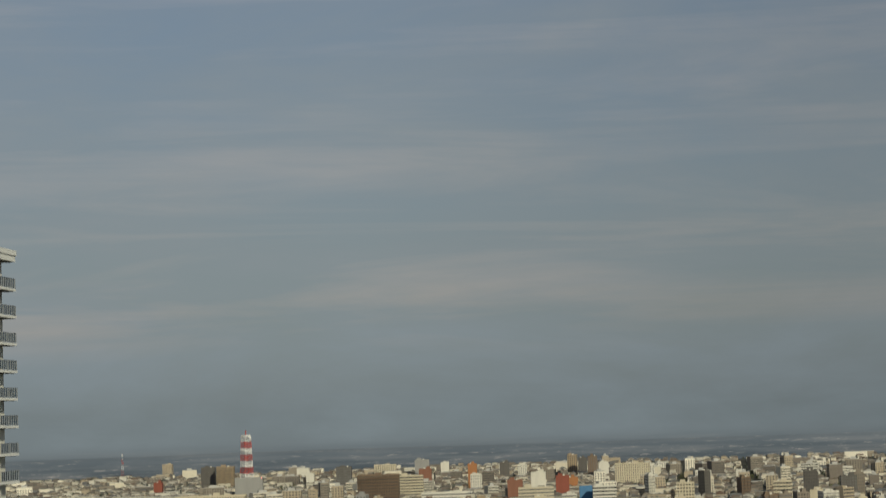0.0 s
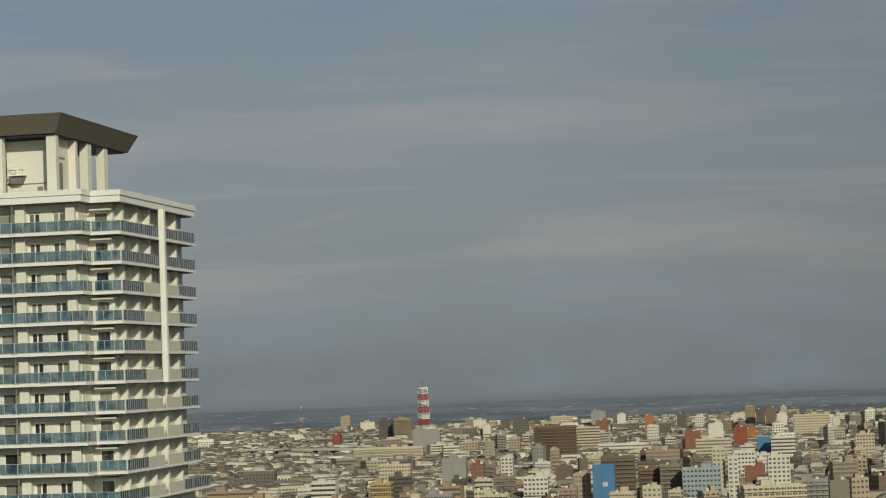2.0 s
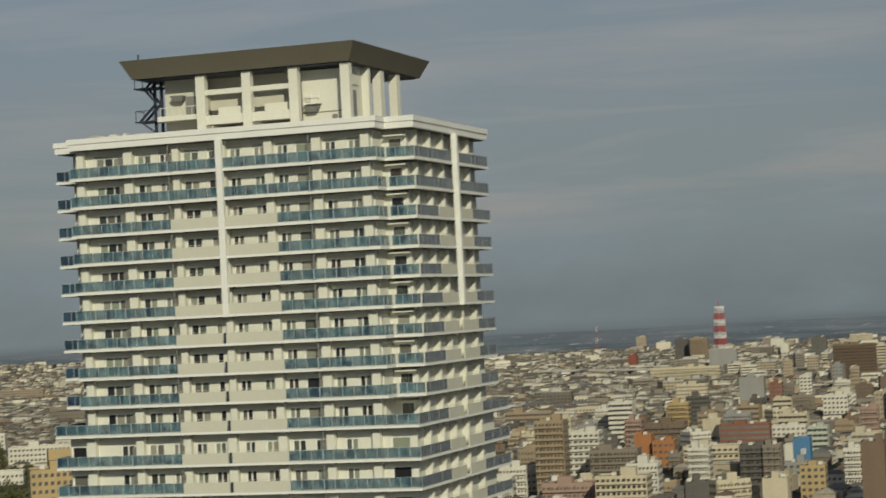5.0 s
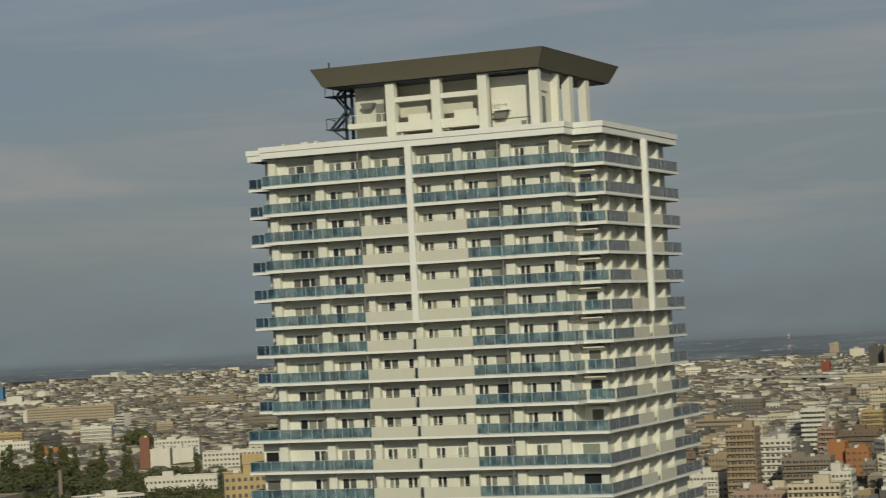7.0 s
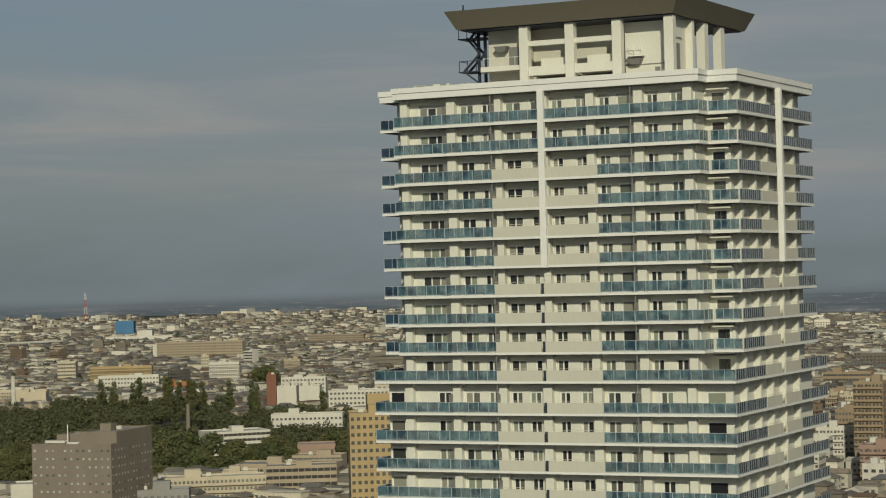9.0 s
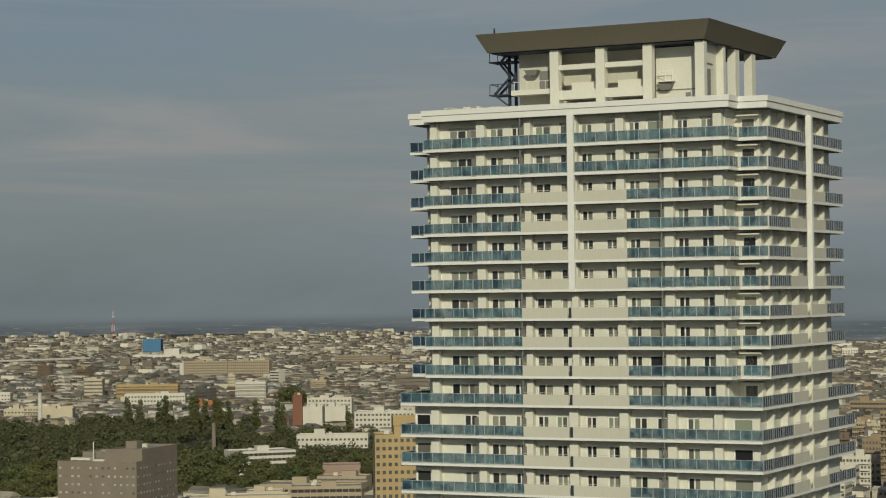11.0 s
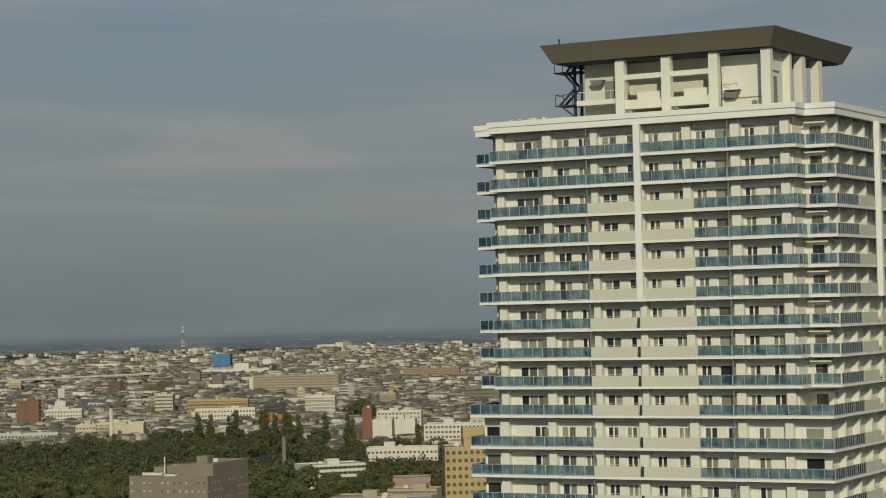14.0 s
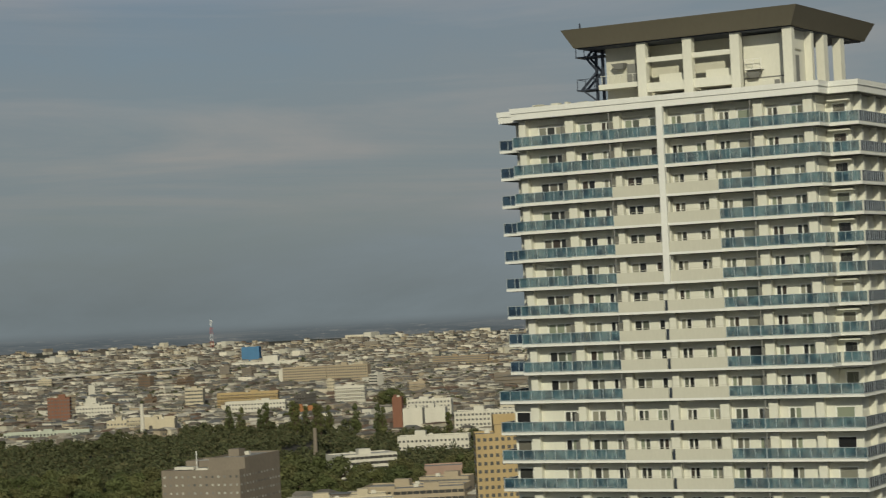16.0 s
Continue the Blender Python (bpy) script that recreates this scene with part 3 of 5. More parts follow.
    part("service_gallery", bm, ALU, tower)
    bm = bmesh.new()
    ab(bm, 9.9, 10.5, 6.94, 7.0, Z0 + 5.25, Z0 + 5.75)
    part("vent", bm, GRILLE, tower)
    bm = bmesh.new()
    ab(bm, 8.8, 13.9, 6.93, 7.0, Z0 + 6.05, Z0 + 6.15)
    part("ledge", bm, GRILLE, tower)
    # steel escape stair at the far end
    bm = bmesh.new()
    for z in (10.4, 6.7):
        ab(bm, 30.7, 34.1, 7.2, 9.6, Z0 + z - 0.12, Z0 + z)
        for a in (30.8, 31.9, 33.0, 34.0):
            bar(bm, (-a, 7.25, Z0 + z), (-a, 7.25, Z0 + z + 1.15), 0.03)
        bar(bm, (-30.8, 7.25, Z0 + z + 1.15), (-34.0, 7.25, Z0 + z + 1.15), 0.035)
        bar(bm, (-34.0, 7.25, Z0 + z + 1.15), (-34.0, 9.5, Z0 + z + 1.15), 0.035)
    for y in (7.4, 8.6):
        bar(bm, (-33.5, y, Z0 + 6.7), (-31.5, y, Z0 + 8.6), 0.11)
        bar(bm, (-31.5, y, Z0 + 8.6), (-33.0, y, Z0 + 10.4), 0.11)
        bar(bm, (-32.6, y, Z0 + 10.4), (-31.2, y, Z0 + 11.9), 0.11)
    for a in (31.1, 31.9):
        bar(bm, (-a, 8.0, Z0 + 4.7), (-a, 8.0, Z0 + 11.1), 0.14)
    bar(bm, (-33.4, 7.4, Z0 + 6.6), (-31.2, 8.0, Z0 + 4.8), 0.1)
    part("escape_stair", bm, STEEL, tower, "dark blue steel escape stair")
    # small lamp on the roof edge and roof clutter
    bm = bmesh.new()
    bar(bm, (-31.6, 3.6, zt), (-31.6, 3.6, zt + 0.6), 0.07)
    part("obstruction_lamp", bm, STEEL, tower)
    rng = random.Random(4)
    for i in range(14):
        a = rng.uniform(29.5, 37)
        bm = bmesh.new()
        ab(bm, a, a + rng.uniform(0.3, 1.1), 2.6, 3.4, Z0 + 4.62, Z0 + 4.75 + rng.uniform(0.1, 0.35))
        part("deck_pipe", bm, CREAM, tower)


penthouse()


def balcony_units():
    """Outdoor air-conditioner units standing on the balconies."""
    bm = bmesh.new()
    box(bm, -0.42, 0.42, -0.16, 0.16, 0.06, 0.66)
    for x in (-0.3, 0.3):
        box(bm, x - 0.05, x + 0.05, -0.18, 0.18, 0, 0.06)
    body = mesh_of("body", bm, WHITE)
    bm = bmesh.new()
    ring = [(-0.1 + 0.24 * math.cos(i * math.pi / 6), 0.36 + 0.24 * math.sin(i * math.pi / 6)) for i in range(12)]
    v = [bm.verts.new((x, -0.165, z)) for x, z in ring] + [bm.verts.new((x, -0.185, z)) for x, z in ring]
    bm.faces.new(v[12:])
    for i in range(12):
        bm.faces.new((v[i], v[(i + 1) % 12], v[12 + (i + 1) % 12], v[12 + i]))
    grille = mesh_of("fan_grille", bm, GRILLE)
    rng = random.Random(8)
    for k in range(13):
        for a in (37.2, 33.6, 29.2, 18.5, 15.0, 10.2, 7.6):
            if rng.random() < 0.25:
                continue
            m = TOWER @ pose(-a + rng.uniform(-0.5, 0.5), 1.05 + 0.3 * rng.random(), level(k) + SLAB, 0, 0, rng.uniform(-4, 4))
            u = thing("air_conditioner", m, "white outdoor air conditioner on an apartment balcony", "air conditioner", "balcony air conditioners")
            put("body", body, u)
            put("fan_grille", grille, u)


balcony_units()

# ---- the town ----
FAR_PANE = material("far_window_glass", (0.105, 0.103, 0.098), 0.3, vary=0.35, scale=0.3, spec=0.4, spread=0.6)
TONES = {
    "white": (0.62, 0.59, 0.51), "cream": (0.54, 0.475, 0.35), "beige": (0.41, 0.34, 0.245), "tan": (0.33, 0.255, 0.17),
    "brown": (0.185, 0.133, 0.095), "brick": (0.235, 0.115, 0.078), "orange": (0.36, 0.165, 0.075), "yellow": (0.44, 0.33, 0.175),
    "grey": (0.29, 0.285, 0.27), "dark": (0.125, 0.115, 0.105), "blue": (0.085, 0.20, 0.35), "pale_blue": (0.30, 0.36, 0.38),
    "pink": (0.36, 0.25, 0.20), "stone": (0.235, 0.20, 0.16), "green_white": (0.45, 0.48, 0.40), "red": (0.25, 0.085, 0.06)}
WALLS = {k: material(k + "_facade", c, 0.85, vary=0.14, scale=0.4, bump=0.1, spec=0.15) for k, c in TONES.items()}
BLINDS = ramp_material("office_windows", [(0.42, 0.42, 0.38), (0.10, 0.10, 0.10), (0.34, 0.34, 0.31), (0.20, 0.19, 0.175), (0.46, 0.45, 0.40)], "island", 0.4, 0.3, 0.1)
ROOFS = {"grey": material("flat_roof_grey", (0.27, 0.265, 0.25), 0.9, vary=0.3, scale=0.4),
         "pale": material("flat_roof_pale", (0.44, 0.43, 0.40), 0.9, vary=0.25, scale=0.4)}


def row_mesh(bm, w, d, cols, style, gap, z, tall=1.4):
    """One storey's window panes on the faces, z above the base."""
    hw, hd = w / 2, d / 2
    dcols = max(1, round(cols * d / w))
    if style == "grid":
        for n, length, side in ((cols, w, 0), (dcols, d, 1)):
            step = length / n
            ww = step * gap
            for i in range(n):
                c = -length / 2 + (i + 0.5) * step
                for s in (-1, 1):
                    if side == 0:
                        box(bm, c - ww / 2, c + ww / 2, s * hd - 0.12, s * hd + 0.12, z + 0.9, z + 0.9 + tall)
                    else:
                        box(bm, s * hw - 0.12, s * hw + 0.12, c - ww / 2, c + ww / 2, z + 0.9, z + 0.9 + tall)
    else:
        # strip windows
        for s in (-1, 1):
            step = w / cols
            for i in range(cols):
                c = -hw + (i + 0.5) * step
                box(bm, c - step * 0.46, c + step * 0.46, s * hd - 0.1, s * hd + 0.1, z + 1.15, z + 2.6)


def balcony_mesh(w, d, cols):
    """Projecting balcony: floor, upstand and partitions along the front."""
    bm = bmesh.new()
    hw, hd = w / 2, d / 2
    box(bm, -hw + 0.3, hw - 0.3, -hd - 1.4, -hd, 0, 0.18)
    box(bm, -hw + 0.3, hw - 0.3, -hd - 1.4, -hd - 1.25, 0.18, 1.2)
    for i in range(cols + 1):
        x = -hw + 0.3 + i * (w - 0.6) / cols
        box(bm, x - 0.08, x + 0.08, -hd - 1.25, -hd, 0.18, 2.8)
    return bm


SEEN = []
WARNING = bpy.data.materials.new("red_warning_lamp")
WARNING.use_nodes = True
WARNING.node_tree.nodes["Principled BSDF"].inputs["Emission Color"].default_value = (1.0, 0.06, 0.04, 1)
WARNING.node_tree.nodes["Principled BSDF"].inputs["Emission Strength"].default_value = 6.0


def sign(t, depth, u, z, w, h):
    """White board with unreadable bars on a building's front."""
    bm = bmesh.new()
    box(bm, u - w / 2, u + w / 2, -depth / 2 - 0.25, -depth / 2 - 0.05, z - h / 2, z + h / 2)
    board = part("sign", bm, WALLS["white"], t, "white sign board with plain bars")
    bm = bmesh.new()
    for i in range(3):
        box(bm, u - w * 0.35, u + w * (0.35 - 0.12 * i), -depth / 2 - 0.33, -depth / 2 - 0.26, z + h * (0.22 - 0.24 * i), z + h * (0.32 - 0.24 * i))
    part("bar", bm, WALLS["blue"], board)


def warning_lamp(t, x, y, z):
    bm = bmesh.new()
    bmesh.ops.create_icosphere(bm, subdivisions=2, radius=1.1)
    part("warning_lamp", bm, WARNING, t, "lit red aircraft warning lamp", (x, y, z + 1.0))



def block(x, y, turn, w, d, h, wall, style, cols, label, roof="grey", top=True, tint=None, pane=None, gap=0.55, tall=1.4):
    """A flat-roofed town building with its storeys, openings, parapet and roof house."""
    base = rise(math.hypot(x, y))
    t = thing("building", pose(x, y, base, 0, 0, turn), label, "building", "town buildings")
    SEEN.append((math.atan2(x, y), math.hypot(x, y), (w + 6) / 2 / math.hypot(x, y), base, h))
    hw, hd = w / 2, d / 2
    bm = bmesh.new()
    box(bm, -hw, hw, -hd, hd, -2, h)
    part("wall", bm, WALLS[wall], t)
    bm = bmesh.new()
    box(bm, -hw + 0.3, hw - 0.3, -hd + 0.3, hd - 0.3, h + 0.005, h + 0.12)
    part("roof", bm, ROOFS[roof], t)
    bm = bmesh.new()
    for b in ((-hw, hw, -hd, -hd + 0.28), (-hw, hw, hd - 0.28, hd), (-hw, -hw + 0.28, -hd + 0.28, hd - 0.28), (hw - 0.28, hw, -hd + 0.28, hd - 0.28)):
        box(bm, *b, h, h + 0.8)
    part("parapet", bm, WALLS[wall], t)
    if top:
        rng = random.Random(int(abs(x * 7 + y * 3)))
        px, pw, ph = rng.uniform(-0.25, 0.25) * w, min(w * 0.3, 7), rng.uniform(2.2, 4.2)
        bm = bmesh.new()
        box(bm, px - pw / 2, px + pw / 2, -min(hd * 0.5, 3), min(hd * 0.5, 3), h + 0.12, h + ph)
        part("roof_house", bm, WALLS[wall], t)
        bm = bmesh.new()
        qx = px + (pw if px < 0 else -pw)
        qx = min(max(qx, -hw + 1.5), hw - 1.5)
        box(bm, qx - 1.0, qx + 1.0, -0.8, 0.8, h + 0.5, h + 2.0)
        for i, j in ((-0.9, -0.7), (0.9, -0.7), (0.9, 0.7), (-0.9, 0.7)):
            box(bm, qx + i - 0.06, qx + i + 0.06, j - 0.06, j + 0.06, h + 0.12, h + 0.5)
        part("water_tank", bm, WALLS["white"], t)
    if style == "plain":
        return t
    floors = max(1, int(h / 3.05))
    fh = h / floors
    cols = cols * 2 if style == "balcony" else max(cols, int(w / 2.7))
    bm = bmesh.new()
    for i in range(floors):
        row_mesh(bm, w, d, cols, "strip" if style in ("strip", "rib") else "grid", gap, i * fh, tall)
    tagged(part("glazing", bm, pane or FAR_PANE, t), kind="stuff")
    if style == "rib":
        bm = bmesh.new()
        box(bm, -0.55, 0.55, -0.7, 0, -2, h + 0.3)
        me = mesh_of("pilaster", bm, WALLS[wall])
        for i in range(cols + 1):
            put("pilaster", me, t, (-hw + 0.55 + i * (w - 1.1) / cols, -hd, 0))
    if style == "balcony":
        me = mesh_of("balcony", balcony_mesh(w, d, cols // 2), WALLS[tint or wall])
        for i in range(floors):
            put("balcony", me, t, (0, 0, i * fh))
    return t


warning_lamp(block(618, 2723, -16, 34.6, 22, 28.0, "grey", "plain", 1, "plain grey exchange building under the red and white mast", top=False), 16.3, -10.0, 26.9)
block(665, 3198, -20, 20.0, 14, 30.3, "dark", "grid", 5, "dark blue-grey apartment slab beside tan one")
block(683, 3162, -20, 25.7, 14, 31.6, "tan", "balcony", 7, "tan tiled apartment slab beside the mast")
block(750, 2459, -20, 29.4, 14, 29.5, "cream", "strip", 7, "pale striped apartment building with fins")
block(851, 2724, -20, 16.2, 14, 29.9, "brick", "plain", 3, "narrow red-brown block with blank walls")
block(1006, 3235, -20, 22.0, 14, 26.9, "grey", "plain", 3, "grey slab with flat roof")
block(794, 2913, -20, 20.6, 14, 31.7, "dark", "strip", 4, "dark glazed slab with pale end wall")
block(972, 3320, -20, 34.7, 14, 18.7, "cream", "grid", 8, "cream apartment slab with small windows")
block(1026, 3183, -20, 12.4, 14, 23.1, "white", "plain", 2, "narrow white tower with plain walls")
block(774, 3021, -20, 10.7, 14, 21.0, "white", "plain", 2, "small round-topped white building")
sign(block(468, 1498, -20, 15.7, 14, 29.5, "blue", "plain", 2, "blue-painted office building with small white sign", top=False), 14, 1.0, 16.9, 3.2, 3.2)
block(512, 1601, -20, 25.1, 14, 31.1, "brown", "balcony", 8, "brown apartment block with long balconies")
block(416, 1734, -20, 19.5, 14, 30.0, "grey", "plain", 2, "blank pale grey end wall of a tall block")
block(579, 1702, -20, 34.9, 14, 21.1, "dark", "balcony", 6, "dark apartment block with many balconies", tint="tan")
block(489, 1843, -20, 10.0, 14, 24.4, "white", "grid", 3, "white block with stepped side")
block(440, 1577, -20, 17.8, 14, 20.0, "white", "grid", 3, "white office cube with punched windows")
block(406, 1919, -20, 27.9, 14, 19.4, "cream", "grid", 11, "cream block with a grid of windows")
block(315, 1537, -20, 14.7, 14, 22.9, "yellow", "balcony", 4, "yellow balconied apartment block")
block(269, 1510, -20, 17.0, 14, 26.6, "white", "strip", 4, "white apartment tower with zigzag stair")
block(263, 1549, -20, 11.3, 14, 21.2, "white", "balcony", 4, "white balconied apartment block with flat roof")
block(311, 1801, -20, 55.6, 14, 9.9, "cream", "grid", 18, "long cream school building")
block(230, 1701, -20, 36.7, 14, 14.0, "tan", "strip", 9, "brown low office building")
block(503, 2408, -20, 78.1, 14, 18.2, "cream", "balcony", 22, "long cream housing slab")
block(543, 1503, -20, 27.4, 14, 24.3, "pale_blue", "grid", 5, "pale blue clinic with grey barrel roof")
block(573, 1548, -20, 9.1, 14, 35.8, "cream", "grid", 3, "cream office tower with small windows")
block(667, 1740, -20, 17.4, 14, 24.3, "white", "grid", 5, "white office block with small windows")
block(518, 1546, -20, 15.1, 14, 23.4, "brown", "balcony", 4, "brown balconied apartment block, flat roof")
block(529, 1530, -20, 16.0, 14, 26.1, "stone", "balcony", 4, "grey-brown balconied apartment block, flat roof")
block(594, 1482, -20, 15.5, 14, 31.1, "white", "grid", 5, "white stepped hotel tower with square windows")
block(639, 1645, -20, 16.0, 14, 16.3, "brick", "plain", 4, "brick red office building, windowless front")
block(783, 1988, -20, 12.8, 14, 25.5, "blue", "plain", 1, "blue advertising wall beside a white office", top=False)
block(790, 1958, -20, 22.3, 14, 26.4, "white", "strip", 6, "white office with dark window bands")
block(503, 1266, -12, 38.4, 14, 23.4, "cream", "balcony", 11, "wide cream apartment block with deep balconies")
block(442, 1128, -12, 64.2, 14, 20.2, "beige", "strip", 9, "long beige building with square dark windows")
block(516, 1196, -20, 11.2, 14, 28.6, "stone", "plain", 3, "tall grey-brown block with blank wall")
block(571, 1369, -20, 23.3, 14, 19.6, "grey", "balcony", 6, "grey apartment block with vertical fins")
block(1089, 2602, -20, 44.3, 14, 29.2, "cream", "grid", 12, "cream hotel with small windows")
block(893, 2339, -20, 15.1, 14, 25.7, "red", "plain", 2, "red painted tower with blank walls")
block(997, 2575, -20, 12.5, 14, 15.4, "orange", "plain", 2, "orange-red office front, windowless")
block(924, 2501, -20, 17.7, 14, 25.8, "white", "plain", 3, "white office with corner sign")
block(873, 2585, -20, 13.7, 14, 24.3, "white", "grid", 3, "small white tower with few windows")
block(935, 2782, -20, 11.7, 14, 32.2, "orange", "plain", 3, "rust-orange narrow tower with blank walls")
block(1177, 3039, -20, 14.8, 14, 30.6, "tan", "grid", 4, "tan high-rise beside twin white-topped towers")
block(1177, 2998, -20, 12.1, 14, 27.0, "dark", "grid", 3, "dark high-rise with white top")
block(1169, 2939, -20, 13.4, 14, 30.5, "brown", "grid", 3, "brown high-rise with white top")
block(1162, 2880, -20, 13.9, 14, 23.6, "white", "plain", 3, "white slab tower with blank walls")
block(1062, 3014, -20, 13.8, 14, 25.2, "dark", "plain", 3, "dark narrow tower with plain walls")
block(1089, 3013, -20, 13.1, 14, 20.4, "white", "grid", 3, "white tower block with small windows")
block(1039, 2776, -20, 18.1, 14, 21.1, "stone", "grid", 5, "stone-grey tower block with small windows")
block(398, 1350, -20, 11.0, 14, 23.1, "pink", "balcony", 3, "pink apartment block with rounded balconies")
block(448, 1333, -20, 11.8, 14, 22.6, "cream", "grid", 4, "pale plain block with small windows")
block(791, 2213, -20, 16.2, 14, 27.2, "brick", "plain", 2, "dark red narrow building, windowless")
block(767, 2084, -20, 35.7, 14, 23.0, "cream", "strip", 6, "cream department store with banded windows")
block(654, 1911, -20, 30.8, 14, 21.3, "tan", "strip", 6, "tan office with low wing beside")
block(459, 1828, -20, 10.7, 14, 20.3, "brick", "grid", 3, "brick-red building with small windows")
block(459, 1521, -20, 11.0, 14, 23.6, "beige", "grid", 3, "beige building with blue side")
block(694, 3669, -20, 16.2, 14, 22.2, "beige", "grid", 6, "beige far apartment slab")
block(555, 3006, -20, 11.2, 14, 18.2, "red", "plain", 3, "red warehouse with flat roof")
block(187, 1165, -20, 17.1, 14, 28.9, "white", "balcony", 3, "white apartment tower with dark balconies")
block(163, 1125, -20, 15.2, 14, 38.0, "tan", "balcony", 4, "tan apartment tower with balconies")
block(240, 1277, -20, 10.2, 14, 18.3, "orange", "plain", 2, "rust-orange office block, windowless front")
block(250, 1267, -20, 12.9, 14, 15.0, "orange", "grid", 2, "lower rust-orange office wing")
block(197, 1132, -20, 25.0, 14, 20.9, "stone", "balcony", 7, "grey-brown apartment block with dark balconies")
block(176, 994, -20, 23.8, 14, 18.4, "cream", "balcony", 5, "cream apartment block with deep balconies")
block(209, 1121, -20, 13.9, 14, 14.0, "white", "plain", 4, "plain white block with flat roof")
block(193, 1032, -20, 15.1, 14, 20.6, "white", "balcony", 4, "white apartment block with red stripe")
block(308, 1308, -20, 30.3, 14, 19.3, "brick", "strip", 6, "red-brown office building with banded windows")
block(268, 1118, -20, 15.5, 14, 19.7, "dark", "balcony", 3, "dark apartment block with balconies")
block(276, 1113, -20, 9.7, 14, 20.0, "stone", "balcony", 3, "dark grey apartment block with balconies")
block(279, 944, -20, 10.2, 16, 30.8, "brown", "plain", 3, "tall brown building with blank side wall")
block(303, 1185, -20, 4.9, 14, 14.2, "white", "plain", 1, "white sign wall on an office roof", top=False)
sign(block(299, 1141, -20, 8.8, 14, 20.3, "blue", "plain", 1, "blue sign wall on an office roof", top=False), 14, 0.8, 14.0, 2.6, 3.2)
block(289, 1119, -20, 12.8, 12, 9.7, "grey", "grid", 3, "grey office under roof signs")
block(273, 1024, -20, 11.8, 14, 15.5, "yellow", "grid", 2, "orange-yellow office building with few windows")
block(231, 929, -20, 10.7, 14, 18.8, "cream", "plain", 2, "plain cream block with flat roof")
block(257, 1171, -20, 30.2, 14, 17.0, "cream", "balcony", 5, "cream apartment block with long balconies")
block(235, 1101, -20, 10.8, 14, 21.5, "white", "balcony", 4, "white apartment block with vertical fins")
block(337, 1249, -20, 11.4, 14, 19.0, "green_white", "strip", 3, "olive glazed block with flat roof")
block(352, 1374, -20, 21.2, 14, 12.7, "white", "grid", 5, "white building with pale blue screen")
block(300, 1049, -20, 8.8, 14, 20.7, "white", "balcony", 3, "white apartment block with stacked bays")
block(156, 1025, -20, 24.2, 14, 14.0, "pink", "balcony", 6, "low pinkish apartment block")
block(-189, 900, -15, 35.6, 38.0, 33.2, "stone", "grid", 8, "grey-brown stone-clad office with rows of pale blinds", top=False, pane=BLINDS, gap=0.36, tall=0.85)
block(-179, 900, -15, 16.4, 33, 37.8, "stone", "plain", 7, "raised stone-clad end of the office with plant room")
block(-195, 902, -15, 12.0, 16, 36.2, "stone", "plain", 7, "low stone-clad roof house with pale roof", "pale", top=False)
block(-71, 876, 8, 19.1, 18, 44.0, "yellow", "grid", 8, "tall ochre-yellow building with rows of small windows")
block(-68, 888, 8, 12.2, 12, 50.1, "yellow", "plain", 3, "ochre roof block above small windows", top=False)
block(-179, 1239, 25, 35.7, 22, 12.4, "white", "strip", 9, "white modern office with flat roof", "pale")
block(-126, 1179, 6, 20.3, 18, 8.7, "pink", "plain", 3, "salmon-red windowless hall with flat roof", top=False)
block(-122, 1023, -6, 47.9, 20, 12.1, "beige", "grid", 14, "low beige school complex with flat roofs")
block(-112, 1061, -6, 24.3, 14, 12.3, "beige", "strip", 8, "low beige school wing")
block(-204, 1613, 0, 7.1, 10, 26.6, "brick", "plain", 2, "brick-red stair tower of the hospital")
block(-192, 1609, 0, 14.4, 16, 18.2, "white", "plain", 3, "blank white hospital end wall")
block(-174, 1598, 0, 14.8, 16, 18.8, "white", "plain", 4, "blank white hospital wing")
block(-185, 1657, 0, 33.7, 14, 21.9, "white", "rib", 10, "white striped hospital slab")
block(-131, 1550, 0, 48.4, 18, 17.4, "white", "rib", 16, "white hospital wing with vertical stripes")
block(-159, 1439, 0, 46.9, 14, 8.5, "white", "grid", 10, "low white podium of the hospital")
block(-444, 2629, 6, 52.6, 14, 21.8, "beige", "rib", 14, "long beige housing slab with ribbed front")
block(-384, 2588, -8, 50.5, 14, 23.4, "beige", "rib", 14, "long tan housing slab with ribbed front")
block(-618, 3313, 4, 101.2, 40, 9.3, "white", "plain", 8, "long white shopping centre", top=False)
block(-613, 3329, 4, 22.8, 30, 16.8, "white", "plain", 4, "white raised hall of the shopping centre", top=False)
block(-686, 3549, 4, 29.0, 30, 24.8, "blue", "plain", 3, "sky-blue warehouse box with flat roof", top=False)
block(-291, 3022, -6, 78.3, 14, 15.5, "tan", "strip", 16, "long brown housing slab")
block(-546, 1916, 8, 19.7, 14, 25.5, "brick", "grid", 4, "brick-red apartment tower with small windows")
block(-533, 1989, 4, 33.9, 14, 14.0, "white", "grid", 9, "white office with small windows")
block(-545, 2022, 4, 10.1, 10, 19.6, "white", "plain", 2, "white central block with flat roof")
block(-485, 1666, 6, 66.6, 14, 9.6, "green_white", "grid", 14, "pale green school with white columns", "pale")
block(-392, 2003, 4, 56.5, 12, 19.6, "yellow", "balcony", 16, "long yellow-cream housing slab")
block(-301, 2032, 4, 28.0, 14, 19.9, "white", "balcony", 7, "white balconied apartment block with flat roof")
block(-467, 2116, 4, 17.6, 14, 20.9, "cream", "strip", 3, "cream twin apartment tower")
block(-606, 2941, 4, 13.7, 14, 18.3, "stone", "grid", 3, "narrow grey tower with small windows")
